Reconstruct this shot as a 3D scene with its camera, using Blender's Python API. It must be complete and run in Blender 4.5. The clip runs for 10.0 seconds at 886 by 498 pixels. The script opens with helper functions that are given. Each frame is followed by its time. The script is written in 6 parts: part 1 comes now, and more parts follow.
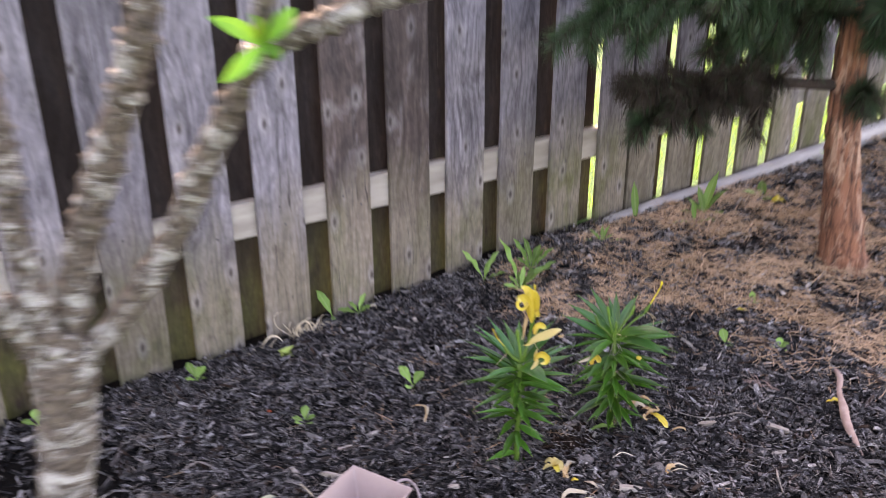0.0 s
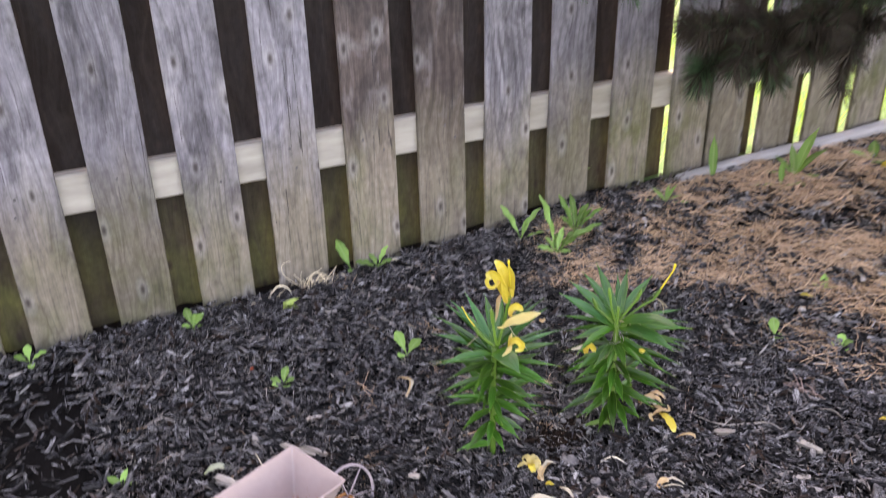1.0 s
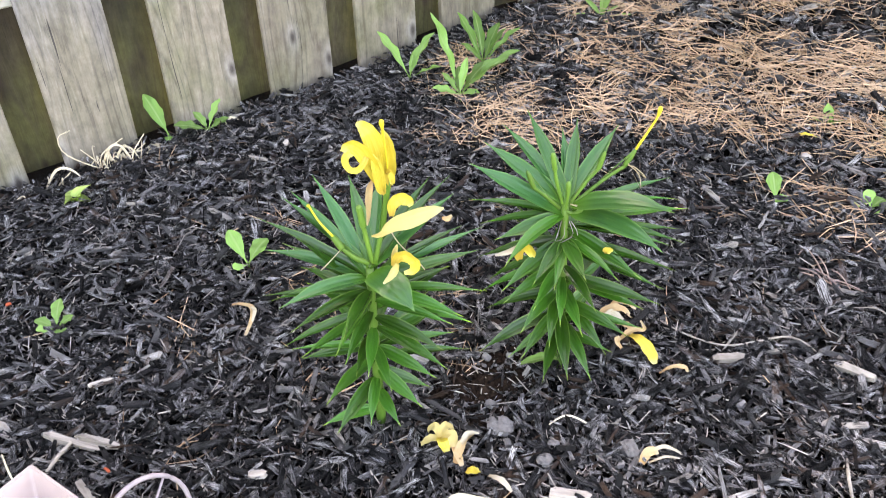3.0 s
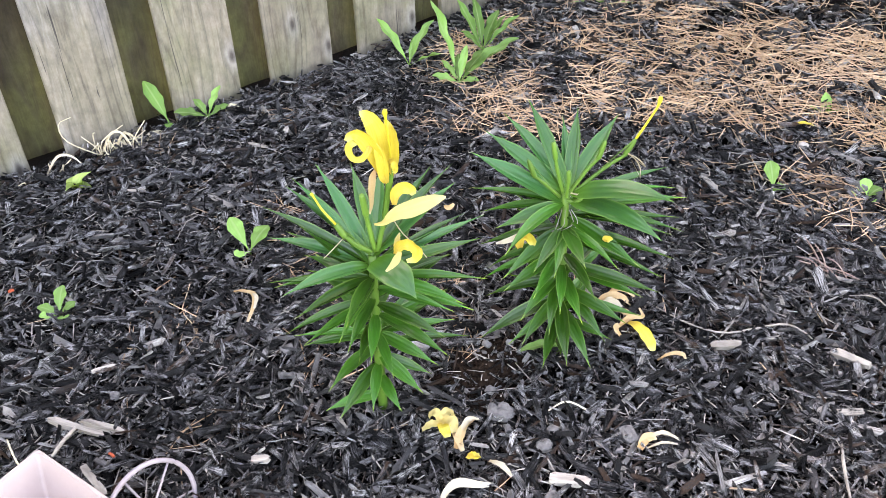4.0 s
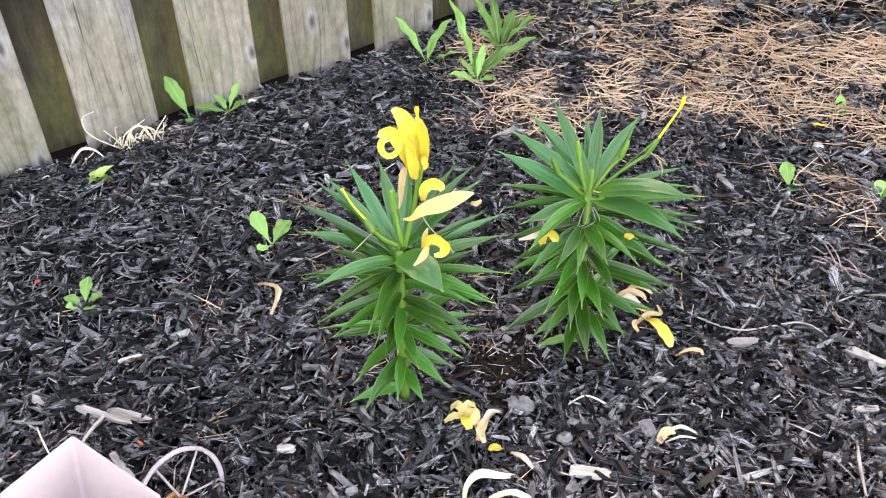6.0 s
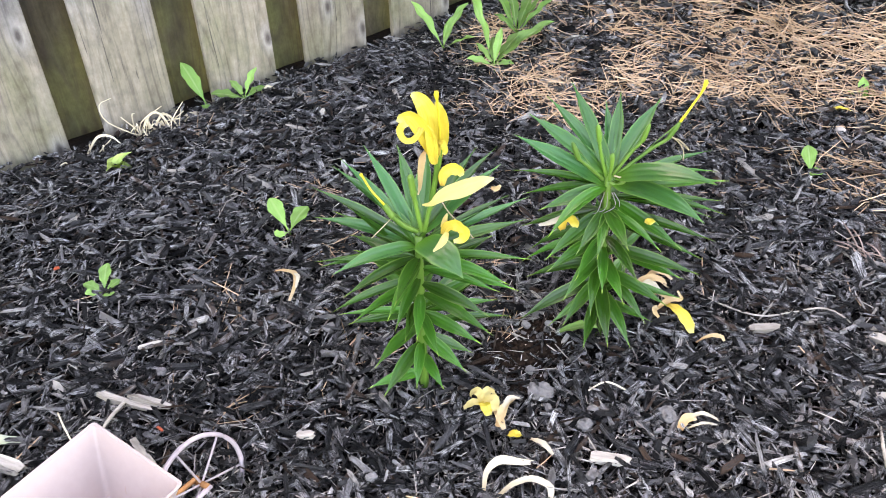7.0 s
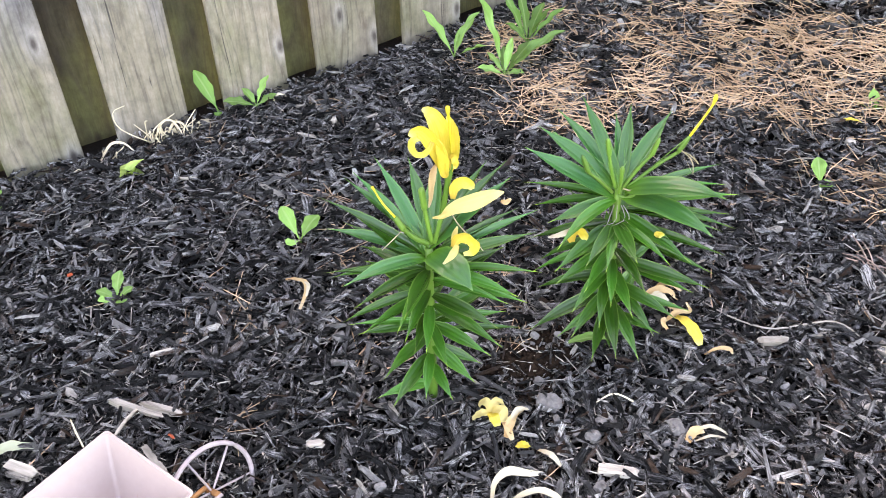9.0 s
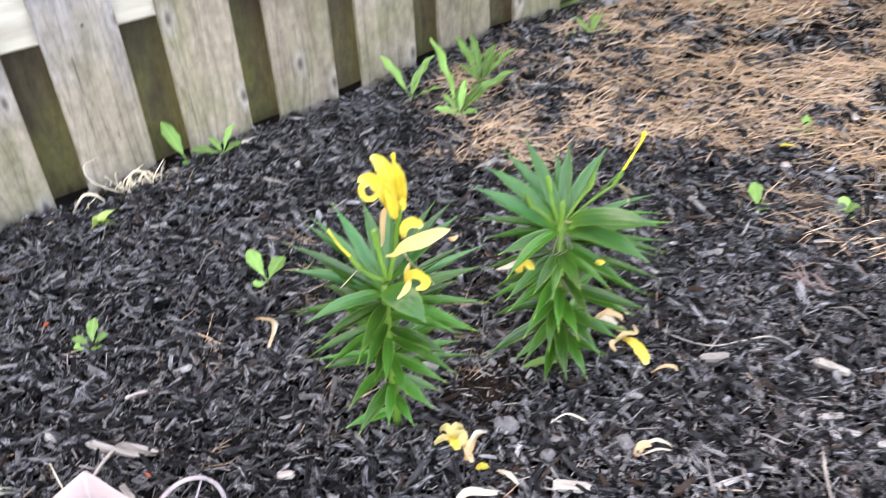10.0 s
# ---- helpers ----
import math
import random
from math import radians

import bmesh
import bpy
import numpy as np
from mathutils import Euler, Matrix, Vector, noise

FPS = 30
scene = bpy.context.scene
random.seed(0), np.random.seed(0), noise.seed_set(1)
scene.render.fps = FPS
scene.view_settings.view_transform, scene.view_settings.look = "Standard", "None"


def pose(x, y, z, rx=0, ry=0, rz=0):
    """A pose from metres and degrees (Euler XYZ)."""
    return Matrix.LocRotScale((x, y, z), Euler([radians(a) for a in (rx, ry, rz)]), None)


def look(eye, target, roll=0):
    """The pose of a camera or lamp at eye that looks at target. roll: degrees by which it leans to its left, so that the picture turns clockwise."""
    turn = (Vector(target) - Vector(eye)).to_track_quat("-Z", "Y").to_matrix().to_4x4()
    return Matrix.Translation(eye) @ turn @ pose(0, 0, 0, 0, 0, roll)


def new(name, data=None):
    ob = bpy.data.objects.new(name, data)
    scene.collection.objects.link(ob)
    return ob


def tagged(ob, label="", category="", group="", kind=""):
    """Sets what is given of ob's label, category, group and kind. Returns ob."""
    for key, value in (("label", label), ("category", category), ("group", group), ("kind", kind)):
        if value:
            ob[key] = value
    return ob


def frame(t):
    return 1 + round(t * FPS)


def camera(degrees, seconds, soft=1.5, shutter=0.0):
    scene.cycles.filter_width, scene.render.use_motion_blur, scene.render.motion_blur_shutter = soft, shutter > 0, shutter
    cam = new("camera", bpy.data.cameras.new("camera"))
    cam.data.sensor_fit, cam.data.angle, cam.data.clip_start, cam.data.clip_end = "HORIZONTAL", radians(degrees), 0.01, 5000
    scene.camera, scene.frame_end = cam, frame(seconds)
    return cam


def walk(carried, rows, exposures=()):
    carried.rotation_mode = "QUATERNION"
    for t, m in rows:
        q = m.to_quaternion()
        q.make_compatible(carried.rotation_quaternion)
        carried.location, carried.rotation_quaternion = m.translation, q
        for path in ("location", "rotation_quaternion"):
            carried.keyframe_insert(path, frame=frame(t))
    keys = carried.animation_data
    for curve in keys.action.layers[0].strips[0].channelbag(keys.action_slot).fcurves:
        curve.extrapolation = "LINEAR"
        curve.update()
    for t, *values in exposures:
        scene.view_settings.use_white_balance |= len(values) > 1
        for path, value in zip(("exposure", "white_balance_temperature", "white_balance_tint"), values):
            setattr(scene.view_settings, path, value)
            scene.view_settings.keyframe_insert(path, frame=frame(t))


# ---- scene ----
cam = camera(53.6, 10.0, soft=0.85, shutter=0.9)
PATH = [
    (0, (-0.012, -0.035, 1.251), (1.008, 1.486, 0.448), -0.3),
    (0.3, (0.164, 0.018, 1.238), (1.104, 1.549, 0.360), -1.1),
    (0.5, (0.242, 0.024, 1.232), (1.123, 1.578, 0.333), -1.2),
    (0.7, (0.321, 0.010, 1.213), (1.125, 1.602, 0.308), -1.7),
    (1, (0.42, 0.001, 1.205), (1.108, 1.628, 0.268), -1.6),
    (1.3, (0.503, 0.083, 1.176), (1.134, 1.685, 0.159), -2.2),
    (1.5, (0.575, 0.173, 1.11), (1.23, 1.741, 0.056), -2.1),
    (1.7, (0.636, 0.292, 1.052), (1.358, 1.796, -0.051), -1.9),
    (2, (0.666, 0.419, 0.948), (1.419, 1.877, -0.196), -2.8),
    (2.2, (0.693, 0.470, 0.926), (1.438, 1.900, -0.257), -3.2),
    (2.5, (0.719, 0.499, 0.905), (1.489, 1.908, -0.287), -3.2),
    (3, (0.732, 0.538, 0.887), (1.52, 1.891, -0.358), -1.5),
    (4.5, (0.716, 0.533, 0.903), (1.502, 1.862, -0.368), -1.2),
    (5, (0.707, 0.53, 0.908), (1.498, 1.858, -0.362), -1.1),
    (5.5, (0.694, 0.531, 0.908), (1.486, 1.86, -0.36), -0.6),
    (7, (0.687, 0.542, 0.902), (1.428, 1.872, -0.395), -1.6),
    (7.5, (0.68, 0.539, 0.909), (1.412, 1.869, -0.393), -1.6),
    (8, (0.675, 0.544, 0.915), (1.405, 1.877, -0.386), -1.3),
    (8.5, (0.681, 0.548, 0.918), (1.407, 1.888, -0.377), -1.4),
    (9, (0.687, 0.544, 0.916), (1.412, 1.887, -0.377), -1.7),
    (9.5, (0.691, 0.53, 0.924), (1.432, 1.875, -0.358), -2.1),
    (10, (0.69, 0.481, 0.964), (1.48, 1.839, -0.274), -3.0),
]
EXPOSURES = [(0, 3.13, 9150, 36), (0.5, 3.23, 9250, 34), (1.0, 3.36, 9400, 32), (1.5, 3.50, 9550, 29), (2.0, 3.80, 9600, 26), (2.5, 3.95, 9500, 23), (5.0, 4.07, 9350, 22), (8.0, 4.07, 9350, 22), (9.5, 4.07, 9350, 22), (10.0, 4.14, 9450, 24)]
walk(cam, [(t, look(eye, target, roll)) for t, eye, target, roll in PATH], EXPOSURES)

# ---------------------------------------------------------------- light
world = bpy.data.worlds.new("sky")
scene.world = world
world.use_nodes = True
wn = world.node_tree
sky = wn.nodes.new("ShaderNodeTexSky")
sky.sky_type = "NISHITA"
sky.sun_disc = False
SUN_EL, SUN_AZ = 36.0, 10.0
sky.sun_elevation = radians(SUN_EL)
sky.sun_rotation = radians(SUN_AZ)
sky.air_density, sky.dust_density, sky.ozone_density = 1.0, 3.0, 1.0
wn.links.new(sky.outputs[0], wn.nodes["Background"].inputs[0])
wn.nodes["Background"].inputs[1].default_value = 0.15
sun_lamp = bpy.data.lights.new("sun", "SUN")
sun_lamp.energy, sun_lamp.angle, sun_lamp.color = 0.9, radians(3.0), (1.0, 0.95, 0.86)
sun = new("sun", sun_lamp)
sun.matrix_world = look((math.sin(radians(SUN_AZ)) * 20, math.cos(radians(SUN_AZ)) * 20, 20 * math.tan(radians(SUN_EL))), (0, 0, 0))

# ---------------------------------------------------------------- helpers of this scene
rng = np.random.default_rng(7)
rnd = random.Random(11)


def gz(x, y):
    """Height of the bed: it rises gently along the fence and dips at the boards to fit the camera's view."""
    x = np.clip(x, -4.0, 7.0)
    h = np.interp(x, (-4.0, 0.4, 1.8, 2.6, 7.0), (-0.19, -0.043, 0.034, 0.058, 0.21))
    h = h + 0.006 * np.sin(3.1 * x + 1.3) * np.cos(2.7 * y + 0.4) + 0.003 * np.sin(9.0 * x - 4.0 * y)
    dip = -0.020 + 0.012 * np.clip((x - 1.3) / 0.5, 0.0, 1.0)
    return h + dip * np.exp(-((np.asarray(y) - 2.16) / 0.16) ** 2)


def g(x, y):
    return float(gz(x, y))


def mesh_np(name, verts, faces, uvs=None, smooth=False):
    """A mesh from arrays of places and of faces that all have the same number of corners."""
    verts, faces = np.asarray(verts, np.float32), np.asarray(faces, np.int32)
    me = bpy.data.meshes.new(name)
    me.vertices.add(len(verts))
    me.vertices.foreach_set("co", verts.ravel())
    n, k = faces.shape
    me.loops.add(n * k)
    me.loops.foreach_set("vertex_index", faces.ravel())
    me.polygons.add(n)
    me.polygons.foreach_set("loop_start", np.arange(0, n * k, k, dtype=np.int32))
    me.polygons.foreach_set("loop_total", np.full(n, k, np.int32))
    me.polygons.foreach_set("use_smooth", np.full(n, smooth))
    if uvs is not None:
        layer = me.uv_layers.new(name="UVMap")
        layer.data.foreach_set("uv", np.asarray(uvs, np.float32)[faces.ravel()].ravel())
    me.update(calc_edges=True)
    me.validate()
    return me


def put(name, me, material, parent=None, label="", m=None):
    ob = new(name, me)
    if material is not None and not me.materials:
        me.materials.append(material)
    if m is not None:
        ob.matrix_basis = m
    if parent is not None:
        ob.parent = parent
    return tagged(ob, label)


def part(name, bm, material, parent, label="", m=None):
    me = bpy.data.meshes.new(name)
    bm.to_mesh(me)
    bm.free()
    return put(name, me, material, parent, label, m)


def thing(name, place, label, category, group="", kind=""):
    ob = new(name)
    ob.empty_display_size = 0.05
    ob.matrix_basis = place if isinstance(place, Matrix) else Matrix.Translation(place)
    return tagged(ob, label, category, group, kind)


def spline(points, n):
    """n places along a smooth curve through the points; the points may carry radii or widths as further numbers."""
    p = np.asarray(points, float)
    if len(p) == 2:
        return p[0] + (p[1] - p[0]) * np.linspace(0, 1, n)[:, None]
    q = np.vstack([2 * p[0] - p[1], p, 2 * p[-1] - p[-2]])
    out = []
    for s in np.linspace(0, len(p) - 1 - 1e-9, n):
        i = int(s)
        u = s - i
        a, b, c, d = q[i:i + 4]
        out.append(0.5 * (2 * b + (c - a) * u + (2 * a - 5 * b + 4 * c - d) * u * u + (3 * b - a - 3 * c + d) * u ** 3))
    return np.array(out)


def tube(name, points, n=12, sides=8, rough=0.0, seed=0, knots=0.0):
    """A closed round branch through points of x, y, z, radius."""
    r = np.random.default_rng(seed)
    p = spline(points, n)
    verts, uvs = [], []
    length = np.concatenate([[0], np.cumsum(np.linalg.norm(np.diff(p[:, :3], axis=0), axis=1))])
    ref = np.array([0.31, 0.17, 0.93])
    for i in range(n):
        t = p[min(i + 1, n - 1), :3] - p[max(i - 1, 0), :3]
        t = t / (np.linalg.norm(t) + 1e-9)
        if abs(t @ ref) > 0.95:
            ref = np.array([0.9, 0.2, 0.1])
        a = np.cross(t, ref)
        a /= np.linalg.norm(a)
        b = np.cross(t, a)
        swell = 1 + knots * max(0.0, math.sin(i * 1.9 + seed)) ** 4
        for k in range(sides):
            w = 2 * math.pi * k / sides
            rad = p[i, 3] * swell * (1 + rough * r.normal())
            verts.append(p[i, :3] + rad * (math.cos(w) * a + math.sin(w) * b))
            uvs.append((k / sides, length[i]))
    faces = []
    for i in range(n - 1):
        for k in range(sides):
            faces.append((i * sides + k, i * sides + (k + 1) % sides, (i + 1) * sides + (k + 1) % sides, (i + 1) * sides + k))
    for end, i in ((0, 0), (1, n - 1)):
        verts.append(p[i, :3])
        uvs.append((0.5, length[i]))
        c = len(verts) - 1
        for k in range(0, sides, 2):
            tri = (c, i * sides + (k + 2) % sides, i * sides + k + 1, i * sides + k)
            faces.append(tri if end == 0 else tri[:1] + tri[:0:-1])
    return mesh_np(name, verts, faces, uvs, smooth=True)


def ribbon(name, points, hint=(0, 0, 1), n=12, cup=0.15, wave=0.0, thick=0.0006):
    """A petal or leaf: a blade through points of x, y, z, half width, with its face towards hint, a groove (cup) and a wavy rim. Two skins."""
    p = spline(points, n)
    p[:, 3] = np.maximum(p[:, 3], 0.0004)
    hint = np.asarray(hint, float)
    cols = 5
    verts, uvs = [], []
    last = None
    for i in range(n):
        t = p[min(i + 1, n - 1), :3] - p[max(i - 1, 0), :3]
        t = t / (np.linalg.norm(t) + 1e-9)
        side = np.cross(t, hint if last is None else last)
        if np.linalg.norm(side) < 1e-4:
            side = np.array([1.0, 0, 0])
        side /= np.linalg.norm(side)
        up = np.cross(side, t)
        last = up
        for k in range(cols):
            s = (k / (cols - 1) - 0.5) * 2
            lift = cup * abs(s) ** 1.3 * p[i, 3] + wave * p[i, 3] * s * math.sin(i * 1.7 + 1.1 * k)
            verts.append(p[i, :3] + side * s * p[i, 3] + up * lift)
            uvs.append((k / (cols - 1), i / (n - 1)))
    faces = []
    m = len(verts)
    for i in range(n - 1):
        for k in range(cols - 1):
            a = i * cols + k
            faces.append((a, a + 1, a + cols + 1, a + cols))
    return mesh_np(name, verts, faces, uvs, smooth=True)


def chip_block(n, x, y, L, W, T, lift, seed, tilt=0.16, turned=True, flat=0.8):
    """n chips: split wood slivers with four stations along them, frayed narrow ends and uneven corners."""
    r = np.random.default_rng(seed)
    ang = r.uniform(0, 6.283, n) * turned
    pit, rol = r.normal(0, tilt, n), r.normal(0, flat, n) * (1.0 if turned else 0.2)
    st = np.array([-0.5, -0.36, 0.32, 0.5])
    wid = np.stack([r.uniform(0.2, 0.95, n), r.uniform(0.8, 1.08, n), r.uniform(0.75, 1.08, n), r.uniform(0.12, 0.9, n)], 1)
    thk = np.stack([r.uniform(0.3, 0.9, n), r.uniform(0.8, 1.1, n), r.uniform(0.8, 1.1, n), r.uniform(0.3, 0.9, n)], 1)
    bow = r.normal(0, 0.018, n)
    sx, sz = np.array([-1, 1, 1, -1]), np.array([-1, -1, 1, 1])
    lx = st[None, :, None] * L[:, None, None] + r.normal(0, 0.05, (n, 4, 4)) * L[:, None, None]
    ly = 0.5 * wid[:, :, None] * sx * W[:, None, None] + r.normal(0, 0.055, (n, 4, 4)) * W[:, None, None] + (bow * L)[:, None, None] * (0.25 - st ** 2)[None, :, None] * 4
    lz = 0.5 * thk[:, :, None] * sz * T[:, None, None] + r.normal(0, 0.10, (n, 4, 4)) * T[:, None, None]
    cr, sr = np.cos(rol)[:, None, None], np.sin(rol)[:, None, None]
    ly, lz = ly * cr - lz * sr, ly * sr + lz * cr
    cp, sp = np.cos(pit)[:, None, None], np.sin(pit)[:, None, None]
    lx, lz = lx * cp - lz * sp, lx * sp + lz * cp
    ca, sa = np.cos(ang)[:, None, None], np.sin(ang)[:, None, None]
    px, py = x[:, None, None] + lx * ca - ly * sa, y[:, None, None] + lx * sa + ly * ca
    py = np.minimum(py, 2.157)
    pz = (gz(x, y) + lift)[:, None, None] + lz
    v = np.stack([px, py, pz], -1).reshape(-1, 3)
    i = np.arange(n)[:, None] * 16
    quads = [[0, 3, 2, 1], [12, 13, 14, 15]]
    for a in (0, 4, 8):
        for k in range(4):
            quads.append([a + k, a + (k + 1) % 4, a + 4 + (k + 1) % 4, a + 4 + k])
    f = np.concatenate([i + q for q in quads])
    uv = np.tile(np.array([(0.25 * k, s) for s in (0.0, 0.2, 0.78, 1.0) for k in range(4)]), (n, 1))
    return v, f, uv


def nodes_of(name):
    m = bpy.data.materials.new(name)
    m.use_nodes = True
    t = m.node_tree
    return m, t, t.nodes["Principled BSDF"], t.links.new


def ramp(t, fac, stops):
    r = t.nodes.new("ShaderNodeValToRGB")
    e = r.color_ramp.elements
    while len(e) < len(stops):
        e.new(0.5)
    for el, (pos, col) in zip(e, stops):
        el.position, el.color = pos, (*col, 1)
    t.links.new(fac, r.inputs[0])
    return r.outputs[0]


def mixc(t, fac, a, b, mode="MIX"):
    m = t.nodes.new("ShaderNodeMix")
    m.data_type, m.blend_type = "RGBA", mode
    for sock, v in ((m.inputs[0], fac), (m.inputs[6], a), (m.inputs[7], b)):
        if hasattr(v, "is_linked"):
            t.links.new(v, sock)
        elif isinstance(v, (int, float)):
            sock.default_value = v
        else:
            sock.default_value = (*v, 1)
    return m.outputs[2]


def noise_of(t, vec, scale, detail=3.0, rough=0.55, dist=0.0):
    n = t.nodes.new("ShaderNodeTexNoise")
    n.inputs["Scale"].default_value, n.inputs["Detail"].default_value = scale, detail
    n.inputs["Roughness"].default_value, n.inputs["Distortion"].default_value = rough, dist
    if vec is not None:
        t.links.new(vec, n.inputs["Vector"])
    return n.outputs[0]


def mathn(t, op, a, b=0.0, clamp=False):
    m = t.nodes.new("ShaderNodeMath")
    m.operation, m.use_clamp = op, clamp
    for sock, v in zip(m.inputs, (a, b)):
        if hasattr(v, "is_linked"):
            t.links.new(v, sock)
        else:
            sock.default_value = v
    return m.outputs[0]


def scaled(t, vec, s, shift=None):
    m = t.nodes.new("ShaderNodeVectorMath")
    m.operation = "MULTIPLY"
    t.links.new(vec, m.inputs[0])
    m.inputs[1].default_value = s
    if shift is None:
        return m.outputs[0]
    a = t.nodes.new("ShaderNodeVectorMath")
    a.operation = "ADD"
    t.links.new(m.outputs[0], a.inputs[0])
    c = t.nodes.new("ShaderNodeCombineXYZ")
    for i in range(3):
        t.links.new(mathn(t, "MULTIPLY", shift, (37.0, 53.0, 71.0)[i]), c.inputs[i])
    t.links.new(c.outputs[0], a.inputs[1])
    return a.outputs[0]


def bump(t, bsdf, height, strength, distance):
    b = t.nodes.new("ShaderNodeBump")
    b.inputs["Strength"].default_value, b.inputs["Distance"].default_value = strength, distance
    t.links.new(height, b.inputs["Height"])
    t.links.new(b.outputs[0], bsdf.inputs["Normal"])


def coords(t, which="Object"):
    return t.nodes.new("ShaderNodeTexCoord").outputs[which]


# ---------------------------------------------------------------- materials
def mat_chip(name, single):
    m, t, p, link = nodes_of(name)
    r = t.nodes.new("ShaderNodeObjectInfo").outputs["Random"] if single else t.nodes.new("ShaderNodeNewGeometry").outputs["Random Per Island"]
    uv = coords(t, "UV")
    grain = noise_of(t, scaled(t, uv, (20.0, 1.1, 1.0), r), 2.2, 7, 0.78, 0.6)
    blot = noise_of(t, scaled(t, uv, (1.0, 1.6, 1.0), r), 1.6, 2)
    base = ramp(t, r, [(0.0, (0.0016, 0.0016, 0.0018)), (0.44, (0.005, 0.005, 0.0053)), (0.70, (0.020, 0.0198, 0.0202)), (0.87, (0.072, 0.070, 0.069)), (0.952, (0.18, 0.17, 0.162)), (1.0, (0.48, 0.43, 0.38))])
    brown = t.nodes.new("ShaderNodeMapRange")
    brown.inputs[1].default_value, brown.inputs[2].default_value, brown.inputs[4].default_value = 0.90, 0.94, 0.85
    link(mathn(t, "FRACT", mathn(t, "MULTIPLY", r, 13.7)), brown.inputs[0])
    base = mixc(t, brown.outputs[0], base, mixc(t, blot, (0.035, 0.019, 0.013), (0.12, 0.075, 0.052)))
    f = t.nodes.new("ShaderNodeMapRange")
    f.inputs[1].default_value, f.inputs[2].default_value, f.inputs[3].default_value, f.inputs[4].default_value = 0.46, 0.56, 0.0, 1.0
    link(grain, f.inputs[0])
    f2 = t.nodes.new("ShaderNodeMapRange")
    f2.inputs[1].default_value, f2.inputs[2].default_value = 0.38, 0.58
    link(blot, f2.inputs[0])
    streak = mathn(t, "MULTIPLY", f.outputs[0], f2.outputs[0], True)
    pale = ramp(t, mathn(t, "FRACT", mathn(t, "MULTIPLY", r, 7.13)), [(0.0, (0.014, 0.014, 0.0148)), (0.32, (0.088, 0.088, 0.090)), (0.66, (0.39, 0.375, 0.375)), (1.0, (0.80, 0.78, 0.75))])
    link(mixc(t, streak, base, pale), p.inputs["Base Color"])
    p.inputs["Roughness"].default_value = 0.44
    p.inputs["Specular IOR Level"].default_value = 0.07
    bump(t, p, grain, 1.0, 0.005)
    return m


def mat_soil():
    m, t, p, link = nodes_of("soil_dark")
    o = coords(t)
    a, b = noise_of(t, o, 38, 5, 0.7), noise_of(t, o, 5, 3)
    link(mixc(t, b, ramp(t, a, [(0.3, (0.003, 0.003, 0.003)), (0.6, (0.009, 0.008, 0.007)), (0.8, (0.03, 0.026, 0.023))]), (0.012, 0.010, 0.009)), p.inputs["Base Color"])
    p.inputs["Roughness"].default_value = 0.95
    p.inputs["Specular IOR Level"].default_value = 0.05
    bump(t, p, a, 1.0, 0.01)
    return m


def mat_lawn():
    m, t, p, link = nodes_of("lawn")
    o = coords(t)
    a, b = noise_of(t, o, 60, 4, 0.7), noise_of(t, o, 1.3, 3)
    c = ramp(t, a, [(0.25, (0.028, 0.092, 0.024)), (0.55, (0.056, 0.165, 0.048)), (0.8, (0.10, 0.22, 0.07))])
    link(mixc(t, b, c, (0.066, 0.17, 0.052)), p.inputs["Base Color"])
    p.inputs["Roughness"].default_value = 0.8
    bump(t, p, a, 0.8, 0.02)
    return m


